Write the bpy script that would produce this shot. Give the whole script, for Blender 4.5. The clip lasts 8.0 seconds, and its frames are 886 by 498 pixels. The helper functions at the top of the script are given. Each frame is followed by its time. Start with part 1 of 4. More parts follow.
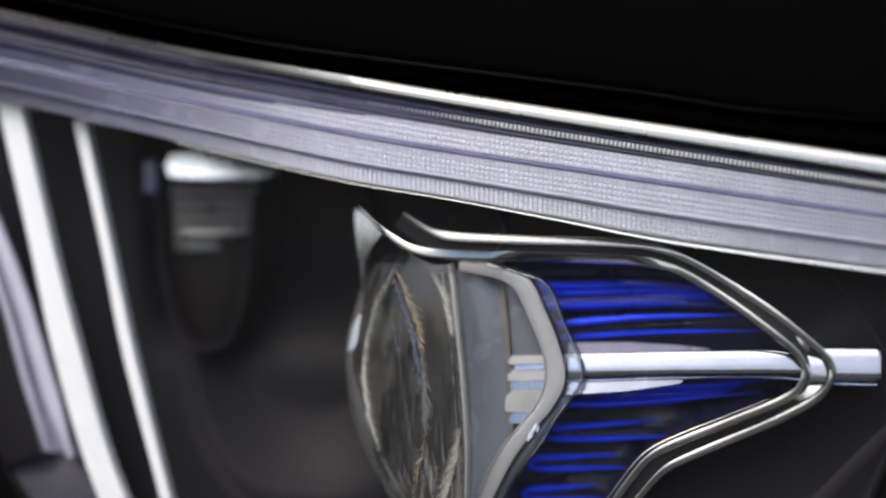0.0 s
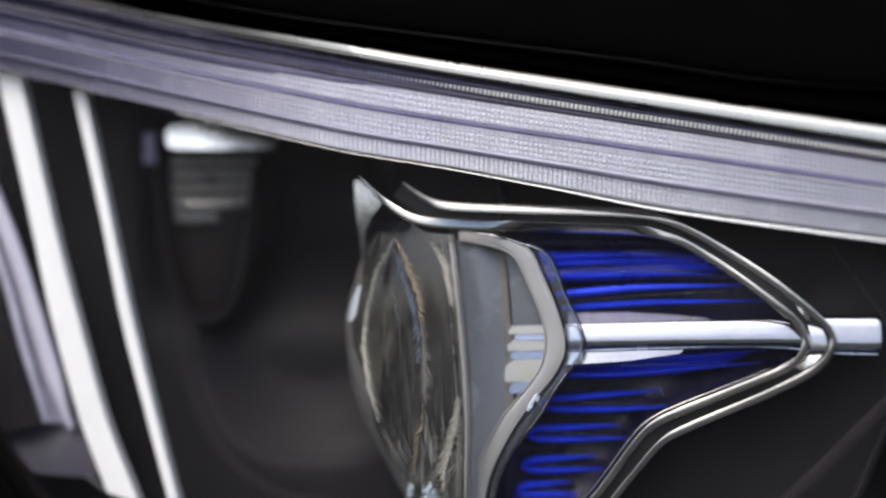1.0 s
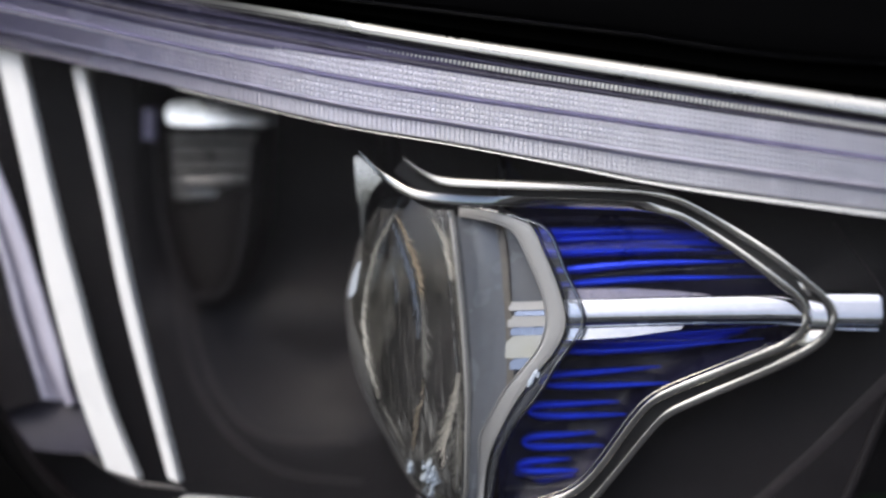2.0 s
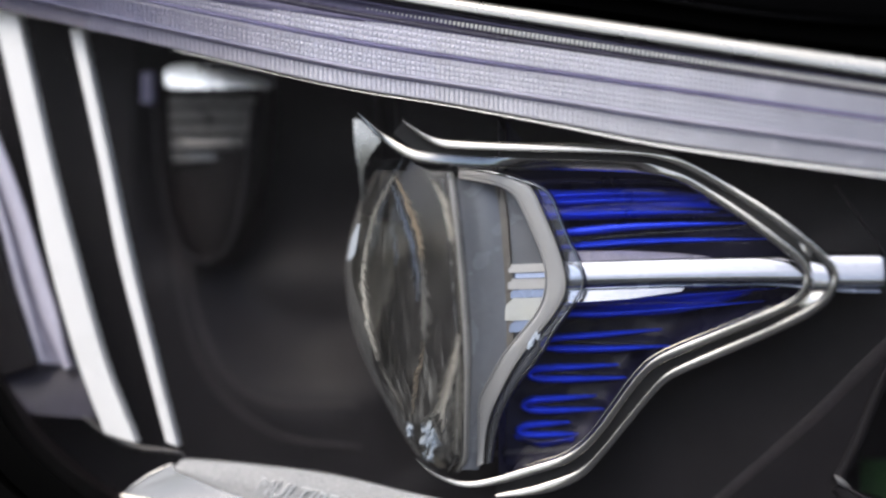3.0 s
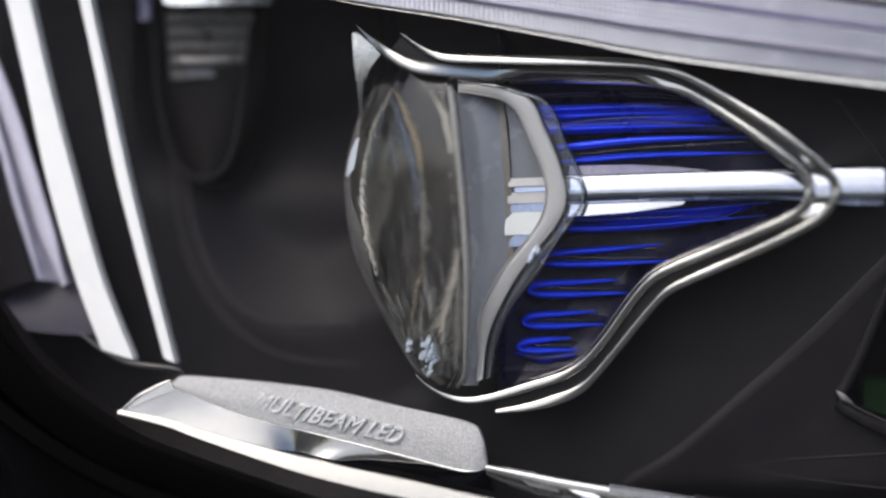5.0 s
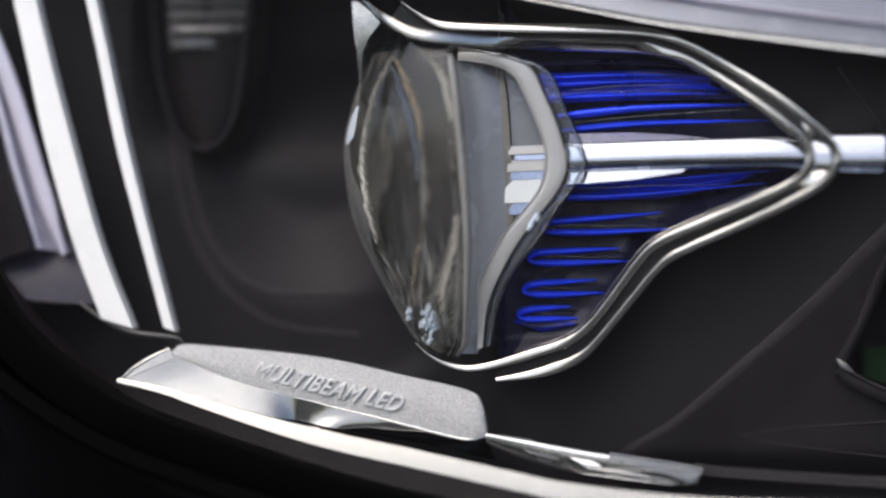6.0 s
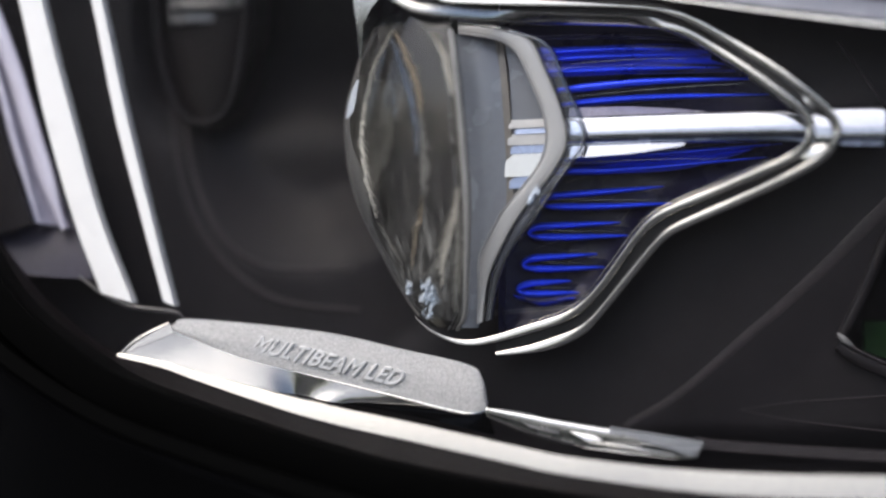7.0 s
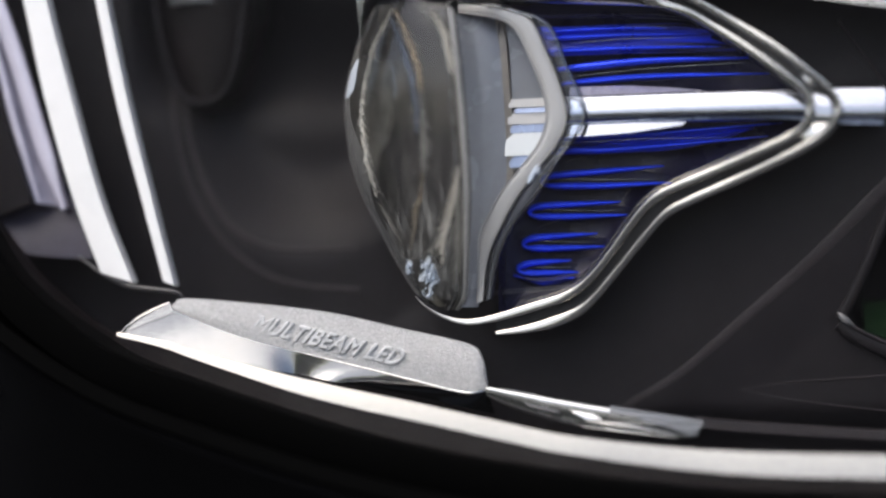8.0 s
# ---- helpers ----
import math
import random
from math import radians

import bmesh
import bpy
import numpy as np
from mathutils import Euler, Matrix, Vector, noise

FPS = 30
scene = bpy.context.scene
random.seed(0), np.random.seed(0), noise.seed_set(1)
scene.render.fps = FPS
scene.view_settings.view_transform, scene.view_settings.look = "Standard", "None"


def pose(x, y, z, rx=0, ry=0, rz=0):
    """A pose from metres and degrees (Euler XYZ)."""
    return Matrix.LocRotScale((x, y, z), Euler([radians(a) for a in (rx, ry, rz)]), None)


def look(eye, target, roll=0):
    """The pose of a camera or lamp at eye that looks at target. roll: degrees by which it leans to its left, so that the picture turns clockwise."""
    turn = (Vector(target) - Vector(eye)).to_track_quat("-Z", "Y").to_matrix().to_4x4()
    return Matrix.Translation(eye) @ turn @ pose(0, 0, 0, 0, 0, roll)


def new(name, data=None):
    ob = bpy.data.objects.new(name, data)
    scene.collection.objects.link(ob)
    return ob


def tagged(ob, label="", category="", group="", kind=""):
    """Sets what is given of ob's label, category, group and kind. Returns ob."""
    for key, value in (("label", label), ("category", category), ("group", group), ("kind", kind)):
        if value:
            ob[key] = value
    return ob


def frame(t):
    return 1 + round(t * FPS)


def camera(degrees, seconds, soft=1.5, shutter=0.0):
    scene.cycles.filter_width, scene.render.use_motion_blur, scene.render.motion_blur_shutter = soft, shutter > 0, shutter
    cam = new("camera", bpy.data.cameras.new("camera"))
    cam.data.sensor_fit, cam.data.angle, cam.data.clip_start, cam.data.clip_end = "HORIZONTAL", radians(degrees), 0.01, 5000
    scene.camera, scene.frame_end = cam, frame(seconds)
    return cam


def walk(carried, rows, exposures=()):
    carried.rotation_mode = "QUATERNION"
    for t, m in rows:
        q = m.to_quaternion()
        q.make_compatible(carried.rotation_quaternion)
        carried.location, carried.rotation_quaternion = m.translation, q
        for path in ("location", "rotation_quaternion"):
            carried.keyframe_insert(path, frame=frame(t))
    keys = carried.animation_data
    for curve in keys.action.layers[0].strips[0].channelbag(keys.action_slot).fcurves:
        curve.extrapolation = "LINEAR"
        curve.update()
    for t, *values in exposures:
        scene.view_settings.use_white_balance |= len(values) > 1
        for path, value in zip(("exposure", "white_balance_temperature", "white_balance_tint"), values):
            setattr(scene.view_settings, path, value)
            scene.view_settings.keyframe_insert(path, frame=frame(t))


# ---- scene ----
# One headlight of a parked car, seen close from the side. Metres; z = 0 is the ground.
cam = camera(24.0, 8.0, soft=2.4)
cam.data.dof.use_dof = True
cam.data.dof.focus_distance = 0.4455
cam.data.dof.aperture_fstop = 1.65
PATH = [
    (0.0, pose(-0.00013, -0.45368, 0.72000, 90, 0.00, 0)),
    (0.5, pose(-0.00013, -0.45375, 0.71697, 90, 0.00, 0)),
    (1.0, pose(-0.00012, -0.45311, 0.71351, 90, 0.00, 0)),
    (1.5, pose(-0.00014, -0.45252, 0.71113, 90, 0.00, 0)),
    (3.0, pose(-0.00002, -0.44989, 0.70014, 90, -0.00, 0)),
    (3.5, pose(-0.00001, -0.44878, 0.69528, 90, -0.00, 0)),
    (4.0, pose(0.00002, -0.44833, 0.69053, 90, -0.00, 0)),
    (4.5, pose(0.00005, -0.44748, 0.68576, 90, -0.00, 0)),
    (6.0, pose(0.00012, -0.44657, 0.67492, 90, 0.00, 0)),
    (6.5, pose(0.00008, -0.44617, 0.67155, 90, -0.00, 0)),
    (7.0, pose(0.00010, -0.44618, 0.66938, 90, -0.00, 0)),
    (7.5, pose(0.00009, -0.44622, 0.66716, 90, 0.00, 0)),
    (8.0, pose(0.00009, -0.44583, 0.66496, 90, 0.00, 0)),
]
walk(cam, PATH, exposures=[(0.0, 1.03, 6290, 7)])

# ---- world and sun: a bright hazy sky over dark ground and trees ----
SUN_UP, SUN_ROUND = radians(52), radians(215)
world = bpy.data.worlds.new("sky")
scene.world = world
world.use_nodes = True
wn = world.node_tree.nodes
sky = wn.new("ShaderNodeTexSky")
sky.sky_type, sky.sun_disc = "NISHITA", False
sky.sun_elevation, sky.sun_rotation = SUN_UP, SUN_ROUND
sky.air_density, sky.dust_density, sky.ozone_density = 0.8, 4.2, 0.5
world.node_tree.links.new(sky.outputs[0], wn["Background"].inputs[0])
wn["Background"].inputs[1].default_value = 0.13
sun = new("sun", bpy.data.lights.new("sun", "SUN"))
sun.data.energy, sun.data.angle, sun.data.color = 0.5, radians(60), (1.0, 0.98, 0.95)
toward = Vector((math.sin(SUN_ROUND) * math.cos(SUN_UP), math.cos(SUN_ROUND) * math.cos(SUN_UP), math.sin(SUN_UP)))
sun.matrix_world = look(toward * 20, (0, 0, 0))


# ---- materials ----
def material(name, colour, rough, metal=0.0, grain=900.0, vary=0.12, bump=0.0, smudge=120.0, rough_vary=0.08, coat=0.0, pieces=0.0, dimming=(), **sockets):
    """Principled surface with fine grain and larger smudges in colour, gloss and relief."""
    m = bpy.data.materials.new(name)
    m.use_nodes = True
    nodes, link = m.node_tree.nodes, m.node_tree.links.new
    p = nodes["Principled BSDF"]
    where = nodes.new("ShaderNodeTexCoord")
    fine, broad = nodes.new("ShaderNodeTexNoise"), nodes.new("ShaderNodeTexNoise")
    fine.inputs["Scale"].default_value, fine.inputs["Detail"].default_value = grain, 4
    broad.inputs["Scale"].default_value, broad.inputs["Detail"].default_value = smudge, 3
    both = nodes.new("ShaderNodeMath")
    both.operation = "ADD"
    for n in (fine, broad):
        link(where.outputs["Object"], n.inputs["Vector"])
    link(fine.outputs["Fac"], both.inputs[0])
    link(broad.outputs["Fac"], both.inputs[1])
    tone = nodes.new("ShaderNodeMapRange")
    tone.inputs["From Min"].default_value, tone.inputs["From Max"].default_value = 0.6, 1.4
    tone.inputs["To Min"].default_value, tone.inputs["To Max"].default_value = 1 - vary, 1 + vary
    link(both.outputs[0], tone.inputs["Value"])
    mix = nodes.new("ShaderNodeMix")
    mix.data_type, mix.blend_type = "RGBA", "MULTIPLY"
    mix.inputs["Factor"].default_value = 1.0
    mix.inputs["A"].default_value = (*colour, 1)
    link(tone.outputs[0], mix.inputs["B"])
    # Colour ramp along the lamp: violet tint plus light fading towards the ends.
    if dimming:
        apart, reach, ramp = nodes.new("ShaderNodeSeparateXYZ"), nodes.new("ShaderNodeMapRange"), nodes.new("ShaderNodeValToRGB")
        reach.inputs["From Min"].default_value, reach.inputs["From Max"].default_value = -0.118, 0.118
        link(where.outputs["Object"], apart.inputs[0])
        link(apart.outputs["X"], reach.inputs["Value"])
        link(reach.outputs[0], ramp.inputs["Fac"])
        for at, shade_of in dimming[1:-1]:
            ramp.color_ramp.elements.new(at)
        for spot, (at, shade_of) in zip(ramp.color_ramp.elements, dimming):
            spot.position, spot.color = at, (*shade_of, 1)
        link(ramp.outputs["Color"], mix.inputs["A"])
    shade = mix.outputs["Result"]
    if pieces:
        which, spread, each = nodes.new("ShaderNodeObjectInfo"), nodes.new("ShaderNodeMapRange"), nodes.new("ShaderNodeMix")
        spread.inputs["To Min"].default_value, spread.inputs["To Max"].default_value = 1 - pieces, 1 + pieces
        each.data_type, each.blend_type = "RGBA", "MULTIPLY"
        each.inputs["Factor"].default_value = 1.0
        link(which.outputs["Random"], spread.inputs["Value"])
        link(shade, each.inputs["A"])
        link(spread.outputs[0], each.inputs["B"])
        shade = each.outputs["Result"]
    link(shade, p.inputs["Base Color"])
    gloss = nodes.new("ShaderNodeMapRange")
    gloss.inputs["From Min"].default_value, gloss.inputs["From Max"].default_value = 0.3, 0.7
    gloss.inputs["To Min"].default_value, gloss.inputs["To Max"].default_value = max(0.0, rough - rough_vary), rough + rough_vary
    link(broad.outputs["Fac"], gloss.inputs["Value"])
    link(gloss.outputs[0], p.inputs["Roughness"])
    p.inputs["Metallic"].default_value = metal
    p.inputs["Coat Weight"].default_value = coat
    if bump:
        relief = nodes.new("ShaderNodeBump")
        relief.inputs["Strength"].default_value, relief.inputs["Distance"].default_value = bump, 0.0003
        link(fine.outputs["Fac"], relief.inputs["Height"])
        link(relief.outputs[0], p.inputs["Normal"])
    for key, value in sockets.items():
        p.inputs[key.replace("_", " ")].default_value = value
    return m


def streaked(m, dark, bright, along, across):
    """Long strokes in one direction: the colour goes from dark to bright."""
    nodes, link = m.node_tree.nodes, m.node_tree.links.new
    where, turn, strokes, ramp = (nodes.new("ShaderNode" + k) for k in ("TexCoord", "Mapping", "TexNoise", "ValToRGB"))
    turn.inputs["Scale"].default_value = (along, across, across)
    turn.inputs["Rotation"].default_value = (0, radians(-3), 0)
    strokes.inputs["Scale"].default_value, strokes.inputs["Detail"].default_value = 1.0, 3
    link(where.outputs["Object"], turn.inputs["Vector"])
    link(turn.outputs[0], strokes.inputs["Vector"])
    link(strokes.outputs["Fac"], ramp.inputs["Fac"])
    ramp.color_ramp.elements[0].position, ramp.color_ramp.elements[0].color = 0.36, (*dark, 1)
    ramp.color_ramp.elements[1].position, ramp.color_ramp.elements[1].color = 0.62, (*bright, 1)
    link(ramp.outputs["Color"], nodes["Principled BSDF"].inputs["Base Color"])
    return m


def clear_material(name, tint, gloss_rough=0.02, ior=1.06, haze=0.0016, veil_colour=(0.8, 0.76, 0.8), streaks=()):
    """Thin clear plastic: lets light straight through, with a Fresnel gloss on top."""
    m = bpy.data.materials.new(name)
    m.use_nodes = True
    nodes, link = m.node_tree.nodes, m.node_tree.links.new
    nodes.remove(nodes["Principled BSDF"])
    see, shine, mix, fres = (nodes.new("ShaderNode" + k) for k in ("BsdfTransparent", "BsdfGlossy", "MixShader", "Fresnel"))
    see.inputs["Color"].default_value = (*tint, 1)
    shine.inputs["Roughness"].default_value = gloss_rough
    fres.inputs["IOR"].default_value = ior
    link(fres.outputs[0], mix.inputs[0])
    link(see.outputs[0], mix.inputs[1])
    link(shine.outputs[0], mix.inputs[2])
    scatter, veil = nodes.new("ShaderNodeBsdfDiffuse"), nodes.new("ShaderNodeMixShader")
    scatter.inputs["Color"].default_value = (*veil_colour, 1)
    veil.inputs[0].default_value = haze
    link(mix.outputs[0], veil.inputs[1])
    link(scatter.outputs[0], veil.inputs[2])
    link(veil.outputs[0], nodes["Material Output"].inputs[0])
    if streaks:
        where, turn, grain, spread = (nodes.new("ShaderNode" + k) for k in ("TexCoord", "Mapping", "TexNoise", "MapRange"))
        turn.inputs["Scale"].default_value = streaks
        grain.inputs["Scale"].default_value, grain.inputs["Detail"].default_value = 1.0, 5
        spread.inputs["From Min"].default_value, spread.inputs["From Max"].default_value = 0.45, 0.75
        spread.inputs["To Min"].default_value, spread.inputs["To Max"].default_value = 0.12 * haze, haze
        link(where.outputs["Object"], turn.inputs["Vector"])
        link(turn.outputs[0], grain.inputs["Vector"])
        link(grain.outputs["Fac"], spread.inputs["Value"])
        link(spread.outputs[0], veil.inputs[0])
    return m


LENS_FILL = material("lens_fill", (0.066, 0.064, 0.056), 0.3, 0.2, grain=500, smudge=110, vary=0.9, bump=0.4)
SKIN = material("barrel_skin", (0.17, 0.182, 0.207), 0.25, 0.1, vary=0.1)
STRIPE = material("stripe_silver", (0.255, 0.252, 0.237), 0.22, 1.0, vary=0.02, rough_vary=0.02)
# Lighter copy of the housing plastic: the light on its ridges, as colour.
RIMRIDGE = material("lightened_housing", (0.026, 0.023, 0.025), 0.5, vary=0.2, Specular_IOR_Level=0.15)
RIM_SILVER = material("rim_silver", (0.40, 0.397, 0.38), 0.3, 1.0, vary=0.02)
BEVEL = material("bevel_chrome", (0.285, 0.281, 0.27), 0.2, 1.0, vary=0.03)
CHROME = material("chrome", (0.45, 0.445, 0.425), 0.07, 1.0, vary=0.03, rough_vary=0.04)
SATIN = material("satin_chrome", (0.50, 0.50, 0.49), 0.2, 1.0, vary=0.05, rough_vary=0.06)
FROST = material("frosted_silver", (0.50, 0.50, 0.495), 0.48, 0.5, grain=3600, smudge=2400, vary=0.42, bump=1.0)
LETTER = material("letter_silver", (0.76, 0.76, 0.76), 0.3, 0.5, vary=0.05)
HOUSING = material("housing_plastic", (0.0126, 0.0116, 0.0132), 0.45, grain=2600, vary=0.2, bump=0.12, Specular_IOR_Level=0.1)
INNER = material("inner_black_plastic", (0.012, 0.012, 0.013), 0.42, grain=2200, vary=0.2, bump=0.1, Specular_IOR_Level=0.25)
BLUE = material("blue_anodised", (0.016, 0.05, 0.76), 0.34, 0.5, grain=1500, vary=0.25)
NAVY = material("navy_gloss", (0.012, 0.012, 0.034), 0.3, vary=0.3, Specular_IOR_Level=0.2)
STROKE = material("blue_streaked", (0.012, 0.016, 0.11), 0.35, 0.1, vary=0.2)
streaked(STROKE, (0.008, 0.008, 0.04), (0.02, 0.05, 0.85), 20, 480)
BARREL = material("barrel_grey", (0.10, 0.10, 0.105), 0.42, 0.2, vary=0.1)
RIB_GREY = material("rib_grey", (0.34, 0.335, 0.32), 0.35, 0.2, vary=0.15)
GUIDE = material("guide_lavender", (0.50, 0.485, 0.575), 0.2, grain=1800, vary=0.1, coat=0.5)
# Violet inner end; the guide's uneven lighting is put into this ramp.
TINT_DIMMED = material("guide_tint_dimmed", (0.5, 0.49, 0.57), 0.2, grain=1800, vary=0.1, coat=0.5, dimming=(
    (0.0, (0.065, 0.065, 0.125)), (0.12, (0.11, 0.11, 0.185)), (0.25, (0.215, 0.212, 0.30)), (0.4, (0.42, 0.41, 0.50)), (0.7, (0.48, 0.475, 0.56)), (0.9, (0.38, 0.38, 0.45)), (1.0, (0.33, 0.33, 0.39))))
VIOLET = material("guide_violet", (0.16, 0.15, 0.26), 0.16, grain=1200, vary=0.2, coat=0.5)
# Darker inner end again: shade held in the colour with the violet.
INDIGO = material("guide_indigo", (0.1, 0.1, 0.2), 0.2, grain=1200, vary=0.2, Specular_IOR_Level=0.2, dimming=(
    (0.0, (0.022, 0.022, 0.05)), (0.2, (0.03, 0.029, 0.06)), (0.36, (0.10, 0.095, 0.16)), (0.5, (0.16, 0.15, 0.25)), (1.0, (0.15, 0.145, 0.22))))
CAP = material("cap_silver", (0.86, 0.88, 0.88), 0.25, 1.0, vary=0.03)
LIP = material("lip_plastic", (0.0048, 0.0036, 0.0039), 0.5, vary=0.25, bump=0.1, Specular_IOR_Level=0.12)
BROWN = material("brown_plastic", (0.1, 0.09, 0.078), 0.35, vary=0.2)
GAP = material("gap_plastic", (0.15, 0.138, 0.122), 0.35, vary=0.2, smudge=300)
DUSK = material("guide_dusk", (0.05, 0.047, 0.07), 0.3, vary=0.2, Specular_IOR_Level=0.25)
FOOT = material("foot_plastic", (0.032, 0.03, 0.046), 0.45, vary=0.25, smudge=90, Specular_IOR_Level=0.2)
LILAC = material("guide_lilac", (0.27, 0.263, 0.335), 0.25, grain=1500, vary=0.2, coat=0.3)
# Prism colour also carries the dimmer light at both ends.
PRISM_DIMMED = material("guide_prism_dimmed", (0.6, 0.6, 0.65), 0.22, grain=1800, vary=0.12, coat=0.5, dimming=(
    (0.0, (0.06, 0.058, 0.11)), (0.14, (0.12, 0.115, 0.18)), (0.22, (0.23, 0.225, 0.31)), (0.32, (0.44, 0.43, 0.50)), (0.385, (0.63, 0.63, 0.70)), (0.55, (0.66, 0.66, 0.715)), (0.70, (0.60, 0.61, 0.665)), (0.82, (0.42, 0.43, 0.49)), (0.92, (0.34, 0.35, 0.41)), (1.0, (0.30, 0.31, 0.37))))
PEARL = material("guide_prism", (0.64, 0.64, 0.715), 0.25, grain=1800, vary=0.1, coat=0.4, pieces=0.06)
PALE = material("guide_pale", (0.66, 0.65, 0.74), 0.3, vary=0.06)
FIN = material("fin_grey", (0.12, 0.118, 0.115), 0.32, 0.3, vary=0.35)
FACET = material("facet_chrome", (0.24, 0.25, 0.25), 0.24, 1.0, vary=0.2, grain=500)
TRIM_CHROME = material("trim_chrome", (0.47, 0.46, 0.43), 0.17, 1.0, vary=0.06, rough_vary=0.05, smudge=60)
TUBE = material("tube_chrome", (0.33, 0.345, 0.385), 0.12, 1.0, vary=0.06)
WHITE = material("guide_white", (0.84, 0.84, 0.83), 0.3, vary=0.02, rough_vary=0.03)
# Whitish colour for glints that are modelled as solid flecks.
GLINT_WHITE = material("glint_white", (0.74, 0.84, 0.94), 0.22, 0.2, vary=0.1)
PAINT = material("black_paint", (0.0015, 0.0015, 0.0017), 0.1, grain=3000, vary=0.2, rough_vary=0.02, Specular_IOR_Level=0.085)
RIMGREY = material("rim_grey", (0.06, 0.06, 0.062), 0.35, vary=0.15)
GREEN_REFLECTION = material("green_reflection", (0.004, 0.02, 0.004), 0.6, vary=0.3, Specular_IOR_Level=0.08)
RUBBER = material("black_rubber", (0.0016, 0.0016, 0.0016), 0.9, vary=0.2, bump=0.2, Specular_IOR_Level=0.02)
ASPHALT = material("asphalt", (0.042, 0.042, 0.044), 0.85, grain=90, smudge=0.6, vary=0.3, bump=0.5)
FOLIAGE = material("foliage", (0.05, 0.085, 0.03), 0.8, grain=2.2, smudge=0.35, vary=0.6)
GLASS = material("lens_glass", (0.97, 0.975, 0.96), 0.0, vary=0.0, rough_vary=0.0, grain=160, bump=0.5, Transmission_Weight=1.0, IOR=1.5)

RINGS = material("ring_plastic", (0.375, 0.375, 0.372), 0.42, 0.2, vary=0.06, rough_vary=0.05, coat=0.3)
HOLDER = material("holder_grey", (0.16, 0.168, 0.18), 0.35, 0.1, vary=0.15)
STEEL = material("blue_steel", (0.19, 0.235, 0.34), 0.25, 0.5, vary=0.1)
WEDGE = material("wedge_plastic", (0.13, 0.135, 0.125), 0.25, vary=0.3, grain=700, coat=0.3, Transmission_Weight=0.35)
ICE = material("frosted_acrylic", (0.55, 0.56, 0.57), 0.28, vary=0.06, Transmission_Weight=0.6, IOR=1.45)
CLEAR = clear_material("clear_cover", (0.97, 0.97, 0.975))

# Pale, bluish and golden veils: light refracted in the lens, put into colour.
PALE_STREAK = clear_material("pale_streak", (0.97, 0.96, 0.94), 0.3, 1.1, 0.85, (0.95, 0.93, 0.86))
BLUISH = clear_material("bluish_streak", (0.94, 0.96, 1.0), 0.3, 1.1, 0.35, (0.62, 0.7, 0.82))
GOLD = clear_material("golden_streak", (0.97, 0.94, 0.88), 0.3, 1.1, 0.6, (0.95, 0.85, 0.68))
STRIP = clear_material("strip_clear", (0.92, 0.945, 0.98), 0.04, 1.3, 0.035, (0.75, 0.8, 0.88))
# Veils that put refracted haze and rim light over the glass.
HAZE = clear_material("rim_light_haze", (0.97, 0.97, 0.96), 0.2, 1.15, 0.06, (0.8, 0.79, 0.76))
MIST = clear_material("refraction_mist", (0.99, 0.99, 0.985), 0.2, 1.05, 0.04, (0.8, 0.78, 0.72), (1900, 300, 130))
FOG = clear_material("refraction_fog", (0.99, 0.99, 0.985), 0.2, 1.05, 0.13, (0.8, 0.8, 0.76), (1000, 300, 140))
HAZY = clear_material("hazy_streak", (0.98, 0.98, 0.97), 0.3, 1.1, 0.3, (0.82, 0.81, 0.75))
# Two clear veils with a pale colour, for glints and reflections put in by hand.
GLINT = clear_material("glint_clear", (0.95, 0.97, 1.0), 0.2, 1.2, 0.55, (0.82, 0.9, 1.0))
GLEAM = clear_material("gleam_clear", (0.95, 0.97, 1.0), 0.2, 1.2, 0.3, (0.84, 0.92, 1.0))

# ---- building helpers; lamp sizes in millimetres: along the lamp's face, into it, up ----
MM = 0.001


def part(name, bm, mat, parent, label="", smooth=True):
    bmesh.ops.recalc_face_normals(bm, faces=bm.faces)
    me = bpy.data.meshes.new(name)
    bm.to_mesh(me)
    bm.free()
    me.materials.append(mat)
    if smooth:
        me.shade_smooth()
        me.set_sharp_from_angle(angle=radians(38))
    ob = new(name, me)
    ob.parent = parent
    if label:
        ob["label"] = label
    return ob


def spline(points, steps=8):
    """Smooth line through a few control points (Catmull-Rom)."""
    p = [Vector(q) for q in points]
    p = [2 * p[0] - p[1], *p, 2 * p[-1] - p[-2]]
    out = []
    for a, b, c, d in zip(p, p[1:], p[2:], p[3:]):
        for k in range(steps):
            t = k / steps
            out.append(0.5 * (2 * b + (c - a) * t + (2 * a - 5 * b + 4 * c - d) * t * t + (3 * b - a - 3 * c + d) * t ** 3))
    return out + [p[-2]]


def side_of(line, i):
    along = (line[min(i + 1, len(line) - 1)] - line[max(i - 1, 0)]).normalized()
    return Vector((0, -1, 0)).cross(along).normalized()


def shifted(line, up, out=0.0):
    """The line moved sideways in the face by up, and towards the viewer by out."""
    return [p + side_of(line, i) * up + Vector((0, -out, 0)) for i, p in enumerate(line)]


def loft(rows, closed=False, cap=False):
    """A sheet through rows of points, given in millimetres."""
    bm = bmesh.new()
    grid = [[bm.verts.new(Vector(p) * MM) for p in row] for row in rows]
    n = len(grid[0])
    for a, b in zip(grid, grid[1:]):
        for k in range(n if closed else n - 1):
            bm.faces.new((a[k], a[(k + 1) % n], b[(k + 1) % n], b[k]))
    if cap and closed:
        bm.faces.new(grid[0][::-1])
        bm.faces.new(grid[-1])
    return bm


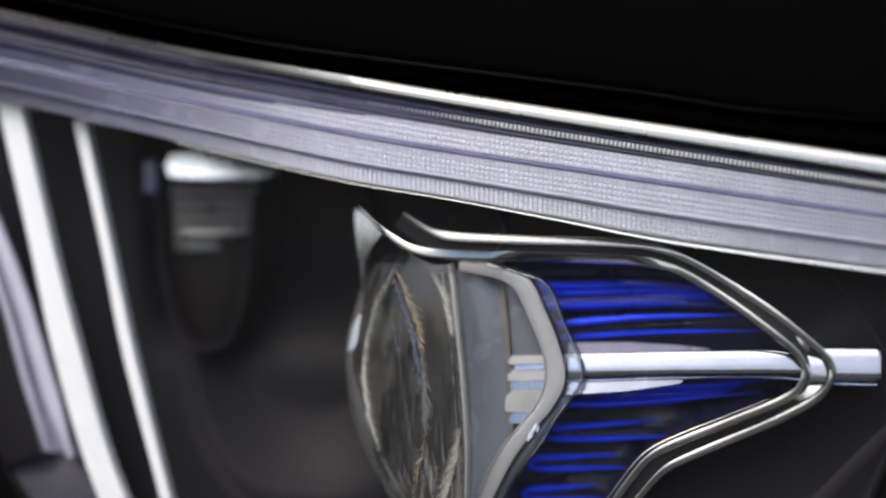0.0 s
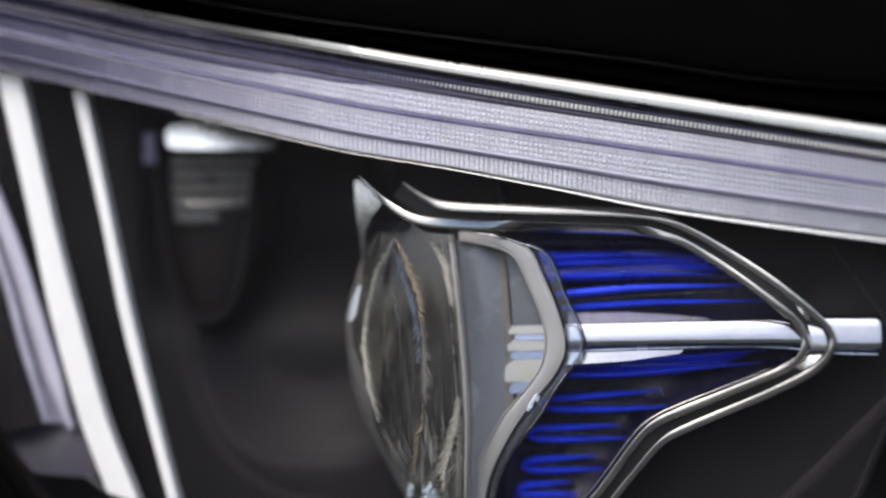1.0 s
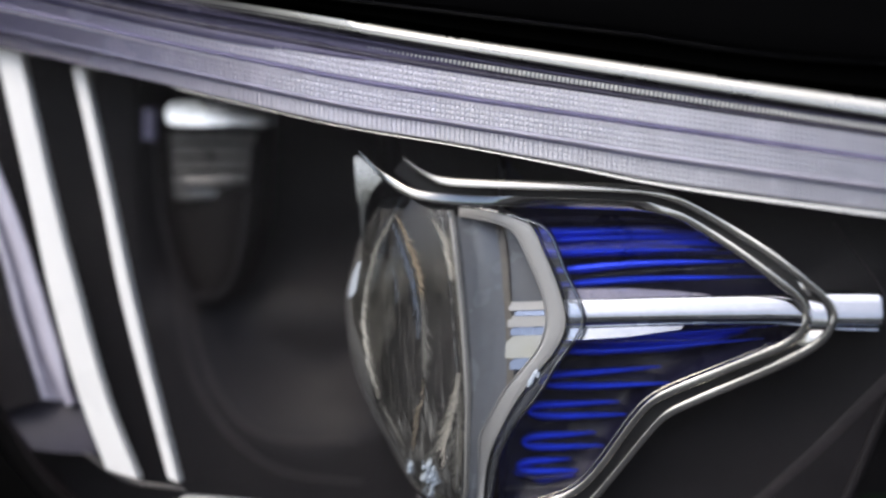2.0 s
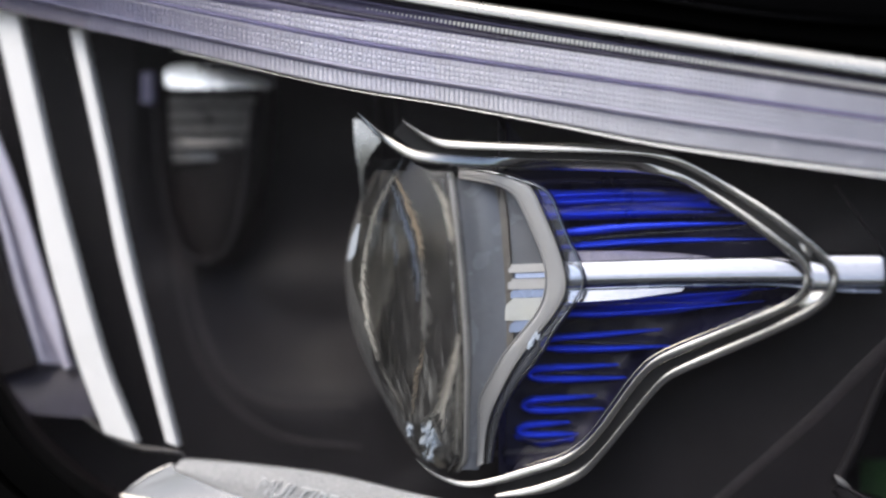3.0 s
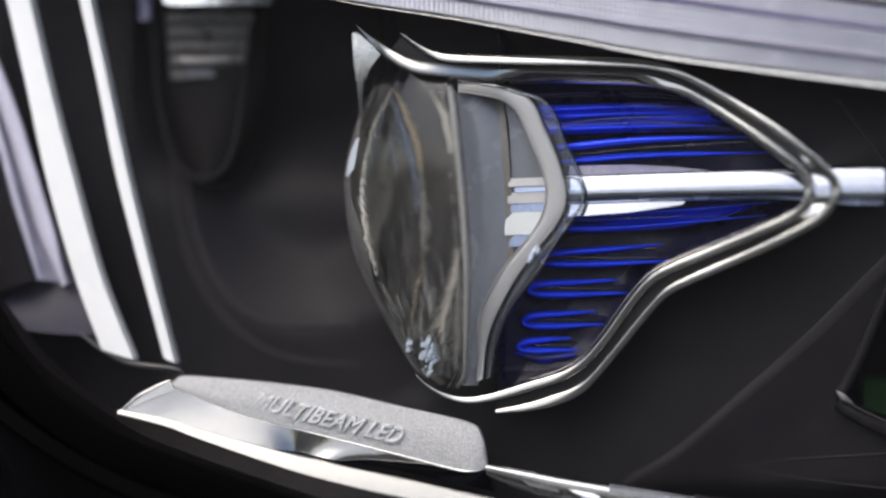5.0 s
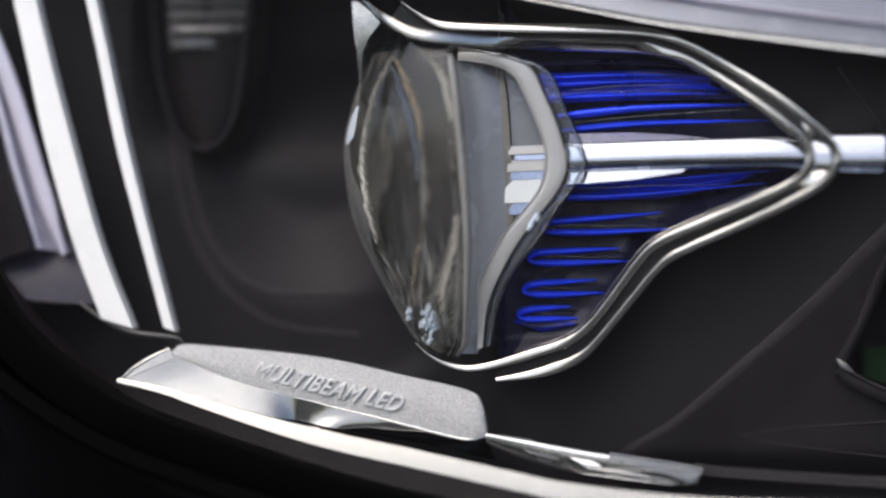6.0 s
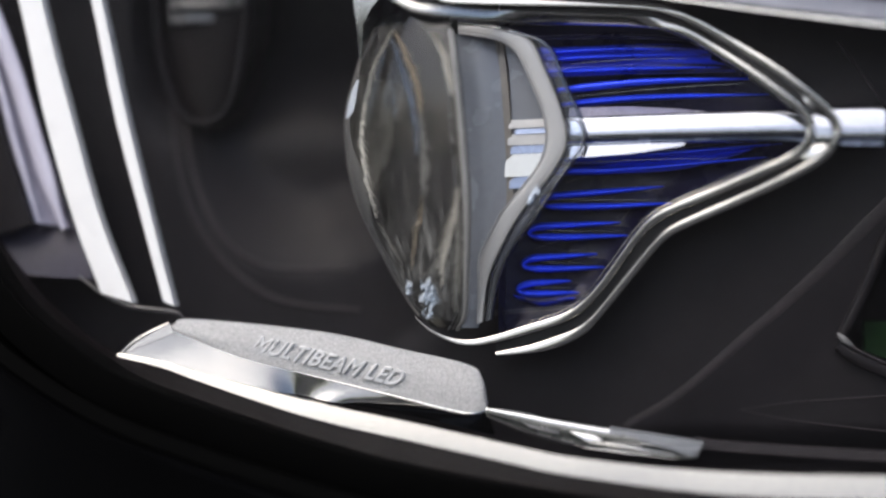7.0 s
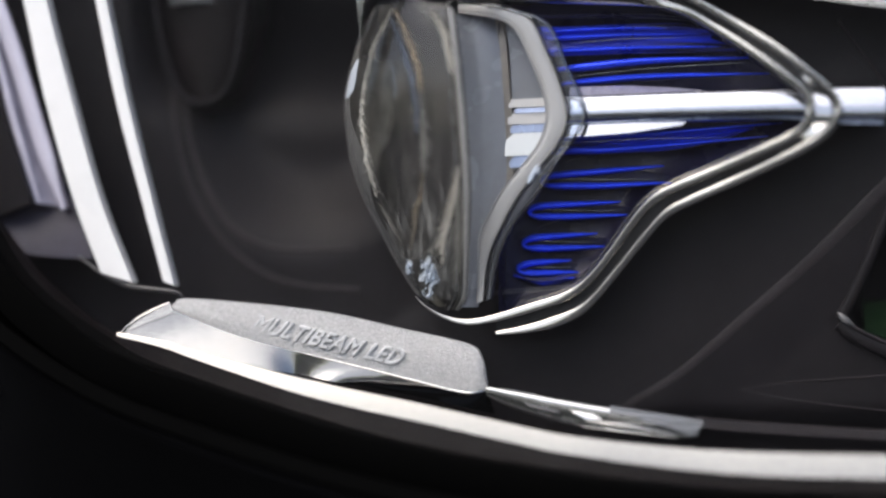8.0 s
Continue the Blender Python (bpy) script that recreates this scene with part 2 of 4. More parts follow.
def evenly(line, n=240, passes=0):
    """The same line with its points at even steps, smoothed by some passes."""
    far = [0.0]
    for a, b in zip(line, line[1:]):
        far.append(far[-1] + (b - a).length)
    out, i = [], 0
    for k in range(n + 1):
        d = far[-1] * k / n
        while i < len(line) - 2 and far[i + 1] < d:
            i += 1
        out.append(line[i].lerp(line[i + 1], (d - far[i]) / max(1e-9, far[i + 1] - far[i])))
    for _ in range(passes):
        out = [out[0], *[(a + 2 * b + c) / 4 for a, b, c in zip(out, out[1:], out[2:])], out[-1]]
    return out


def sweep(line, profile, size=None, lean=0.0):
    """A closed profile of (sideways, outwards) carried along a line, with capped ends; lean turns its face upwards."""
    rows = []
    for i, p in enumerate(line):
        k = size(i / (len(line) - 1)) if size else 1.0
        n = side_of(line, i)
        rows.append([p + n * (a * k) + Vector((0, -b * k + lean * a * k * n.z ** 5, 0)) for a, b in profile])
    return loft(rows, True, True)


def oval(a, b, n=12, lift=0.0):
    return [(a * math.cos(2 * math.pi * k / n), b * math.sin(2 * math.pi * k / n) + lift) for k in range(n)]


def thick(front, depth):
    """A sheet given as rows, closed into a solid by a back that lies depth behind it."""
    bm = bmesh.new()
    face = [[bm.verts.new(Vector(p) * MM) for p in row] for row in front]
    back = [[bm.verts.new((Vector(p) + Vector((0, depth, 0))) * MM) for p in row] for row in front]
    for sheet in (face, back):
        for a, b in zip(sheet, sheet[1:]):
            for k in range(len(a) - 1):
                bm.faces.new((a[k], a[k + 1], b[k + 1], b[k]))
    for i in (0, -1):
        for k in range(len(face[0]) - 1):
            bm.faces.new((face[i][k], face[i][k + 1], back[i][k + 1], back[i][k]))
        for a, b, c, d in zip(face, face[1:], back, back[1:]):
            bm.faces.new((a[i], b[i], d[i], c[i]))
    return bm


def between(low, high, n, swell=lambda w: 0.0):
    """Rows from one line to another of the same length; swell moves a row towards the viewer."""
    return [[a.lerp(b, w) + Vector((0, -swell(w), 0)) for a, b in zip(low, high)] for w in [k / n for k in range(n + 1)]]


def thing(name, at, label, category, **tags):
    ob = new(name)
    ob.matrix_world = at
    return tagged(ob, label, category, **tags)


def ease(x, a, b):
    t = min(1.0, max(0.0, (x - a) / (b - a)))
    return t * t * (3 - 2 * t)


# ---- the setting ----
bm = bmesh.new()
bmesh.ops.create_grid(bm, x_segments=8, y_segments=8, size=400)
tagged(part("ground", bm, ASPHALT, None), "dark grey asphalt ground", "ground", kind="structure")

rim = []
for k in range(121):
    a = 2 * math.pi * k / 120
    v = Vector((math.cos(a), math.sin(a), 0))
    h = 1.7 + 0.7 * noise.noise(v * 3.1) + 0.5 * noise.noise(v * 11)
    rim.append((v, h))
rows = []
for w in (0, 0.15, 0.4, 0.7, 0.9, 1.0):
    rows.append([v * (17 + 1.6 * noise.noise(v * 9 + Vector((0, 0, w * 5))) + 3 * w * w) * 1000 + Vector((0, 0, h * w * 1000)) for v, h in rim])
tagged(part("backdrop", loft(rows), FOLIAGE, None), "dark green trees standing round the parking place", "trees", kind="structure")

LAMP = pose(0, 0, 0.72, 0, 0, -7.5)
headlight = thing("headlight", LAMP, "car headlight with clear cover, glass projector lens and chrome trim", "headlight")

# ---- housing: dark shell behind everything, with a bucket and a ridge ----


def shell_depth(s, z):
    d = 13.0
    # round bucket behind the inner lamp
    q = math.hypot((s + 32) / 37, (z + 12) / 47)
    d += 9 * (1 - ease(q, 0.50, 1.0))
    d -= 1.2 * ease((s - 60) * 0.5 - (z + 50) * 0.86, -20, -12)
    d += 2 * ease((s - 69) * 0.68 - (z + 67) * 0.73, -2, 14)
    d += 15 * ease(z, -30, 4) * ease(s, -73, -65) * (1 - ease(s, -21, -12))
    d -= 2.2 * ease(-z, 34, 72) * ease(s, 70, 92) * (1 - ease(-z, 70, 104))
    # side opening towards the wing
    d += 45 * ease(s - 0.36 * (z + 70), 85.6, 89.0) * ease(z + 0.55 * (s - 89), -74, -71) * ease(-z, 36, 44)
    d += 8 * ease(-z, 88, 100) * ease(s, 20, 60)
    return d


rows = []
for i in range(220):
    s = -125 + 250 * i / 219
    row = []
    for k in range(180):
        z = -118 + 190 * k / 179
        row.append((s, shell_depth(s, z), z))
    rows.append(row)
bm = loft(rows)
part("housing", bm, HOUSING, headlight, "dark grey satin plastic housing")
# diagonal ridge, and the rolled rim of the bucket


def on_shell(points, out=0.1):
    """A line laid on the housing, from a few places on its face."""
    return [Vector((p.x, shell_depth(p.x, p.z) - out, p.z)) for p in evenly(spline([(a, 0, b) for a, b in points], 10), 60)]


part("ridge", sweep(on_shell([(122, -15), (94, -41.6), (79.5, -56.2), (65, -69), (50, -82), (38, -89.2)], -0.1), oval(1.9, 0.32, 12), lambda t: 1.0 - 0.5 * t), RIMRIDGE, headlight, "faint diagonal ridge")

for course in ([(-62, -6), (-62.1, -11.0), (-60.1, -26.5), (-56.1, -39.3), (-50.9, -48.3), (-44.4, -53.4), (-36.5, -55.3), (-21.0, -54.9)], [(-64.5, -6), (-64.3, -13.9), (-61.7, -30.5), (-57.8, -43.2), (-51.2, -53.4), (-42.2, -60.4), (-33.1, -63.2), (-20.3, -64.1)]):
    part("bucket_rim", sweep(on_shell(course), oval(0.75, 0.55, 10), lambda t: 0.45 + 0.55 * math.sin(math.pi * t)), RIMRIDGE, headlight, "rolled rim of the bucket")
for course in ([(63.2, -85.4), (73.9, -83.8), (93.8, -82.1), (115, -80.5)], [(63.2, -85.4), (73.9, -87.5), (93.8, -89.7), (115, -92)]):
    part("inset_line", sweep(on_shell(course), oval(0.28, 0.2, 8), lambda t: 0.3 + 0.7 * t), RIMRIDGE, headlight, "faint edge of the inset wedge")
part("upper_crease", sweep(on_shell([(84, -6), (89, -13), (95, -22), (99, -30)]), oval(0.3, 0.35, 8)), RIMRIDGE, headlight, "faint crease in the housing")
# closed box behind the shell
bm = bmesh.new()
bmesh.ops.create_cube(bm, size=1, matrix=Matrix.Translation((0, 0.105, -0.023)) @ Matrix.Diagonal((0.25, 0.07, 0.19, 1)))
part("back_box", bm, INNER, headlight, "black plastic back of the housing")
# Green patch added in place of foliage reflected inside the opening.
part("green_reflection", thick([[(90, 22, -66.5), (112, 22, -66.5)], [(90, 20, -73), (112, 20, -80)]], 3.0), GREEN_REFLECTION, headlight, "dark green patch standing in for reflected foliage in the opening")
part("opening_lip", sweep(spline([(84.6, 10.4, -69.6), (86, 10.0, -71.0), (90, 9.6, -73.2), (97, 9.6, -76.4), (106, 9.6, -80.5)]), oval(0.4, 0.5, 8)), RIMRIDGE, headlight, "thin grey lip of a dark opening")
part("opening_edge", sweep(spline([(84.4, 11.6, -70.0), (87.4, 11.4, -64), (90.4, 11.4, -57), (93.6, 11.6, -49), (98, 12, -40)]), oval(1.3, 1.0, 10)), HOUSING, headlight, "rolled edge of a dark opening")
part("opening_sill", sweep(spline([(84.2, 11.0, -71.0), (86, 10.8, -72.6), (90, 10.4, -74.8), (97, 10.4, -78.0), (106, 10.4, -82)]), oval(1.5, 0.9, 10)), HOUSING, headlight, "dark sill of the opening")
# The glint at the lip's corner, put in as a pale bead.
part("lip_glint", sweep(spline([(83.6, 10.2, -68.4), (85.2, 9.6, -70.0), (87.4, 9.6, -71.4)]), oval(0.8, 0.4, 8), lambda t: math.sin(math.pi * t)), BARREL, headlight, "pale bead standing in for a glint on the lip")

# ---- upper light guide with rows of prisms ----
TOP = spline([(-116, -10, 54), (-99, -9, 51.5), (-60, -6.5, 42.8), (-32, -4, 37.8), (0, -3, 31.8), (39, -3, 24.8), (94, -3, 15.6), (118, -3, 11.8)], 24)
LOW = spline([(-116, -5, 36), (-100, -5, 33), (-61, -5, 24), (-23, -5, 15.2), (2, -5, 10.9), (26, -5, 6.3), (51, -5, 1.5), (94, -5, -4.4), (118, -5, -7)], 21)


TOP, LOW = evenly(TOP), evenly(LOW)


def guide_point(u, w, out=0.0):
    """A place on the guide's face: u along it, w from its top edge down."""
    w = w + 0.075 * math.sin(math.pi * w) * (1 - ease(u, 0.46, 0.74))
    fa, fb = u * (len(TOP) - 1), u * (len(LOW) - 1)
    ia, ib = min(int(fa), len(TOP) - 2), min(int(fb), len(LOW) - 2)
    a = TOP[ia].lerp(TOP[ia + 1], fa - ia)
    b = LOW[ib].lerp(LOW[ib + 1], fb - ib)
    return a.lerp(b, w) + Vector((0, -out, 0))


def guide_band(w0, w1, out, dip, n=6, cols=150):
    """A solid strip of the guide between two of its lines, swelling in the middle."""
    rows = []
    for k in range(cols + 1):
        u = k / cols
        face = [guide_point(u, w0 + (w1 - w0) * j / n, out + dip * math.sin(math.pi * j / n)) for j in range(n + 1)]
        rows.append([*face, guide_point(u, w1, -5), guide_point(u, w0, -5)])
    return loft(rows, True, True)


light_guide = part("light_guide", guide_band(0.19, 0.985, 0.0, 1.0, 10), TINT_DIMMED, headlight, "pale lavender daytime light guide with prisms")
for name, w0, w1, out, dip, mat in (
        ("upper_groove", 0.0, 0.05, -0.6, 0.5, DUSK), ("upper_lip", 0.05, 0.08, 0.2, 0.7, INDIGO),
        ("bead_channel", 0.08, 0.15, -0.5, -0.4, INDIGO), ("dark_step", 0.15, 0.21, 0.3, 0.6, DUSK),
        ("upper_rib", 0.405, 0.468, 0.7, 1.0, VIOLET), ("upper_line", 0.468, 0.482, 1.3, 0.3, PALE), ("middle_rib", 0.69, 0.765, 0.8, 1.2, TINT_DIMMED), ("middle_line", 0.765, 0.775, 1.4, 0.2, VIOLET),
        ("lower_lip", 0.965, 1.0, 0.6, 1.0, SATIN)):
    part(name, guide_band(w0, w1, out, dip), mat, light_guide)

PITCH = 1.06


def guide_pose(u, w, out):
    """Where a small piece sits on the guide, turned along it."""
    p, q = guide_point(u, w, out), guide_point(min(1, u + 0.004), w, out)
    return Matrix.Translation(p * MM) @ Matrix.Rotation(-math.atan2(q.z - p.z, q.x - p.x), 4, "Y")


def pillow(wide, tall, rise, inset, wall=0.92, lift=0.4):
    a, b = wide / 2, tall / 2
    base = [(-a, 0.5, -b), (a, 0.5, -b), (a, 0.5, b), (-a, 0.5, b)]
    mid = [(x * wall, -rise * lift, z * wall) for x, _, z in base]
    top = [(x * inset, -rise, z * inset + 0.08) for x, _, z in base]
    verts = [Vector(v) * MM for v in base + mid + top]
    faces = [(k + j, (k + 1) % 4 + j, (k + 1) % 4 + j + 4, k + j + 4) for j in (0, 4) for k in range(4)] + [(8, 9, 10, 11)]
    return verts, faces


def face_out(w):
    return math.sin(math.pi * (w - 0.19) / 0.795)


LONG = 236.0
verts, faces = pillow(0.98, 0.96, 0.38, 0.42, 0.95, 0.3)
cell = bpy.data.meshes.new("prism")
cell.from_pydata(verts, [], faces)
cell.materials.append(PEARL)
def band_start(along):
    """The upper band narrows towards the inner end, under a violet sheet."""
    return 0.20 + 0.10 * ease(-along, -2, 52)


rest_v, rest_f = [], []
for col in range(int(LONG / PITCH)):
    u = (col + 0.5) * PITCH / LONG
    along = guide_point(u, 0.5).x
    for w0, w1 in ((0.20, 0.412), (0.475, 0.698), (0.77, 0.962)):
        for row in range(4):
            w = w0 + (w1 - w0) * (row + 0.5) / 4
            m = guide_pose(u, w, face_out(w) + 0.12)
            if w < band_start(along):
                continue
            if -27 < along < -1:
                ob = new("prism", cell)
                ob.parent, ob.matrix_local = light_guide, m
            else:
                n = len(rest_v)
                rest_v += [m @ v for v in verts]
                rest_f += [tuple(n + k for k in f) for f in faces]
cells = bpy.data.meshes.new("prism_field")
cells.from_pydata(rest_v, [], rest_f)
cells.materials.append(PRISM_DIMMED)
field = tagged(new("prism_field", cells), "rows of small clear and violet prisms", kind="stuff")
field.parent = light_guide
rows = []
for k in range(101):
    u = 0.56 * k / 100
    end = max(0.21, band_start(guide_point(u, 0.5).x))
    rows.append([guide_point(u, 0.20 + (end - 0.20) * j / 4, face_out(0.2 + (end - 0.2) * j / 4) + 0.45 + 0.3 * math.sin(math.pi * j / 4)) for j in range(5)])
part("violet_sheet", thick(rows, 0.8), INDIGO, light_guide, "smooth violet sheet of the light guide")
verts, faces = pillow(0.72, 1.3, 0.55, 0.5)
bead = bpy.data.meshes.new("bead")
bead.from_pydata(verts, [], faces)
bead.materials.append(WHITE)
for k in range(136):
    ob = new("bead", bead)
    ob.parent, ob.matrix_local = light_guide, guide_pose(0.43 + 0.95 * k / 238, 0.115, 0.6) @ Matrix.Scale(0.25 + 0.75 * ease(k, 0, 34), 4)

part("bright_lip", sweep([p + Vector((0, -1.0, -0.2)) for p in LOW[60:]], [(0.7, -2.0), (0.7, -0.1), (-0.6, 0.35), (-0.8, -2.0)], lambda t: 0.1 + 1.15 * t * t), CHROME, light_guide, "thin polished lip")

# white rim along the top of the cover
RIM = spline([(-118, -6, 57), (-99, -6, 52.6), (-60, -6, 43.8), (-32, -6, 38.6), (0, -6, 32.9), (39, -6, 26.4), (94, -6, 17.4), (118, -6, 13.6)], 16)
rows = []
for i, p in enumerate(RIM):
    t = i / (len(RIM) - 1)
    n, k = side_of(RIM, i), 0.3 + 1.5 * t
    tip = -0.34 + 0.62 * ease(p.x, -76, 4)
    rows.append([p + n * (a * k) + Vector((0, -b * k, 0)) for a, b in [(1.15, -2.6), (1.15, -0.2 - tip), (0.95, -tip * 0.9), (-0.8, tip * 0.85), (-1.1, tip - 0.1), (-1.1, -2.6)]])
part("upper_rim", loft(rows, True, True), RIM_SILVER, headlight, "polished rim along the top of the cover")


# ---- upright light blades ----


def blade(name, left, right, out, mat, label, tilt):
    """A bar between two lines with a bevelled face turned up by tilt."""
    left, right = ([Vector((p.x * 1.009, p.y + 4, p.z)) for p in line] for line in (left, right))
    rows = []
    for a, b in zip(left, right):
        m = a.lerp(b, 0.5)
        rows.append([a, a + Vector((0, -out, 0)), m + Vector((0, -out - tilt, 0)), b + Vector((0, -out + tilt * 0.2, 0)), b + Vector((0, 2, 0)), a + Vector((0, 2, 0))])
    return part(name, loft(rows, True, True), mat, headlight, label)


blade("light_blade", spline([(-99.0, -5, 33), (-91.3, -5, 0), (-86.4, -5, -22), (-80.0, -5, -44), (-73.8, -5, -60.2)]),
              spline([(-93.6, -5, 32), (-86.2, -5, 0), (-80.4, -5, -22), (-74.1, -5, -44), (-66.8, -5, -62.3)]), 2.0, WHITE, "wide white upright light blade", 0.3)
blade("light_blade", spline([(-81.9, -4, 28.5), (-75.5, -4, 0), (-71, -4, -22), (-65.2, -4, -44), (-60.3, -4, -62)]),
             spline([(-79.3, -4, 28.4), (-73.2, -4, 0), (-68.4, -4, -22), (-62.9, -4, -44), (-57.9, -4, -63)]), 2.0, WHITE, "narrow white upright light blade", 0.25)
side_in, side_out = spline([(-108, -4, 23), (-99.5, -4, 4), (-94, -4, -10), (-87.6, -4, -30), (-82.4, -4, -46)]), spline([(-113.5, -4, 10), (-104.6, -4, -1), (-99.4, -4, -13), (-95.2, -4, -28), (-89.6, -4, -45)])
side_panel = part("side_panel", thick(between(shifted(side_in, 0, -4), shifted(side_out, 0, -4), 10, lambda w: 1.5 * math.cos(2 * math.pi * w)), 3.0), LILAC, headlight, "dim lavender side panel of the light guide")
for line, r in ((shifted(side_in, -1.2, -2.8), 1.8), (shifted(side_out, 0.8, -2.8), 1.0)):
    part("edge", sweep(line, oval(r, 0.8, 12), lambda t: 1 - 0.75 * ease(t, 0.8, 1.0)), GUIDE, side_panel, "pale lavender edge")
part("outer_flank", thick(between(shifted(side_out, -0.2), shifted(side_out, -22, -3), 6), 2.0), HOUSING, headlight, "dark flank beside the side panel")
part("blade_foot", thick(between(spline([(-116, 3, -38), (-100, 4, -42.4), (-88, 4, -43.6), (-80, 4, -42)], 6), spline([(-116, -3, -50), (-100, -2, -54.4), (-88, -1.5, -56.6), (-75.5, -1, -57.2)], 6), 4, lambda w: 0.6 * math.sin(math.pi * w)), 2.0), FOOT, headlight, "dim lavender foot of the light blades")
part("blade_base", sweep(spline([(-80, -1, -56.6), (-74.6, -2, -60.2), (-68.4, -2, -63.0), (-58.6, -2, -64.2), (-56.5, -2, -65.4)]), oval(0.5, 0.7, 8), lambda t: 0.4 + 0.6 * math.sin(math.pi * t)), RIMGREY, headlight, "thin grey base under the light blades")

# ---- inner lamp behind: capped, ribbed, tapering ----
CUP = Vector((-55, 21, 0))
inner = part("inner_lamp", loft([[CUP + Vector((w * math.cos(a), -4 - 5 * abs(math.sin(a)) if math.sin(a) > 0 else 4, z)) for a in [2 * math.pi * k / 20 for k in range(20)]]
             for z, w in ((17, 12.4), (8, 12), (-4, 11.2), (-12, 9.6), (-19, 7.2), (-22, 4.5), (-23.3, 1.5))], True, True), LIP, headlight, "dark tapering inner lamp")
part("cup_rim", sweep(evenly(spline([(-66.6, 10, 12), (-65.4, 10, -4), (-62.8, 10, -15), (-59.4, 10, -20.8), (-54.9, 10, -22.6), (-50.6, 10, -20.6), (-47.8, 10, -14.6), (-45.9, 10, -2.9), (-44, 10, 12)], 8), 60), oval(0.6, 0.5, 10)), HOUSING, inner, "rolled rim of the inner lamp")
part("cap", thick([[(-64.0, 11.0, 21.0), (-59, 10.2, 21.6), (-49, 10.0, 21.0), (-39.8, 11, 18.2)], [(-64.8, 10.7, 19.2), (-59, 9.9, 19.4), (-49, 9.7, 18.8), (-39.2, 10.7, 17.2)], [(-64.0, 10.4, 16.6), (-59, 9.5, 16.2), (-49, 9.3, 16.0), (-40, 10.4, 16.0)]], 6), CAP, inner, "bright white cap")
part("fin_block", thick([[(-64 + 0.06 * k, 11.5 + 0.05 * max(0, k - 8) ** 2, 14.5 - 1.05 * k), (-59, 10.6 - 1.3 * (k % 3) - 0.06 * k + 0.06 * max(0, k - 8) ** 2, 14.5 - 1.05 * k), (-44.5 - 0.22 * k, 12.6 + 0.05 * max(0, k - 8) ** 2, 14.5 - 1.0 * k)] for k in range(15)], 5), FIN, inner, "ribbed grey face")
part("side_pin", loft([[(-68.8 + 1.6 * math.cos(a), 12 + 1.6 * math.sin(a), z) for a in [2 * math.pi * k / 12 for k in range(12)]] for z in (20, 17, 13)], True, True), VIOLET, headlight, "small lavender pin")

# ---- projector: lens, flange, barrel, ring ----
LENS_LEFT = evenly(spline([(-9, 0, 8.5), (-12.6, 0, 3.3), (-17.4, 0, -5.2), (-20.3, 0, -13.8), (-21.9, 0, -20.6), (-22.0, 0, -26.6), (-21.0, 0, -34.8), (-18.7, 0, -42.2), (-15.2, 0, -49.4), (-10.5, 0, -58.2), (-6.6, 0, -64.3), (-3.2, 0, -67.2), (0.6, 0, -68.3)], 10), 60)
LENS_RIGHT = evenly(spline([(-1.5, 0, 8.5), (2.6, 0, -3.0), (4.5, 0, -16.1), (5.8, 0, -29.3), (6.5, 0, -41.2), (6.3, 0, -49.5), (5.6, 0, -60.2), (4.9, 0, -65.0), (2.6, 0, -68.2)], 10), 60)
LENS_DEEP, LENS_WIDE = 7.0, 19.0


def lens_edge(line, z):
    """Where an upright line of the lens stands at a height."""
    for a, b in zip(line, line[1:]):
        if b.z <= z <= a.z:
            return a.x + (b.x - a.x) * (a.z - z) / max(1e-6, a.z - b.z)
    return line[0].x if z > line[0].z else line[-1].x


def lens_half(z):
    """Half of the lens's width across the car at a height."""
    u = abs(z + 29.5) / 39.2
    bulge = 3.2 if z > -29.5 else 2.0
    return LENS_WIDE * max(0.004, 1 - u ** bulge) ** (1 / bulge)


def lens_body(inset, rows=56, n=40):
    """A clear dome that bulges towards the car's nose, flat at its back; inset in millimetres."""
    out = []
    top, foot = -0.6 - inset, -68.0 + inset
    for j in range(rows + 1):
        z = top + (foot - top) * (0.5 - 0.5 * math.cos(math.pi * j / rows))
        right = lens_edge(LENS_RIGHT, z) - 0.4 * inset
        left = min(right - 0.4, lens_edge(LENS_LEFT, z) + inset)
        half = max(0.3, lens_half(z) - inset)
        bow = [math.pi * (k / n - 0.5) for k in range(n + 1)]
        out.append([(right - (right - left) * math.cos(b), LENS_DEEP + half * math.sin(b), z) for b in bow])
    return loft(out, True, True)


def lens_front(x, z, inset=0.0):
    """How far towards the viewer the dome's surface lies at a place of its face."""
    right, left = lens_edge(LENS_RIGHT, z), lens_edge(LENS_LEFT, z) + inset
    c = min(1.0, max(0.0, (right - x) / max(0.5, right - left)))
    return LENS_DEEP - (lens_half(z) - inset) * math.sqrt(max(0.0, 1 - c * c))


projector = part("projector_lens", lens_body(0.0), GLASS, headlight, "clear thick glass projector lens")


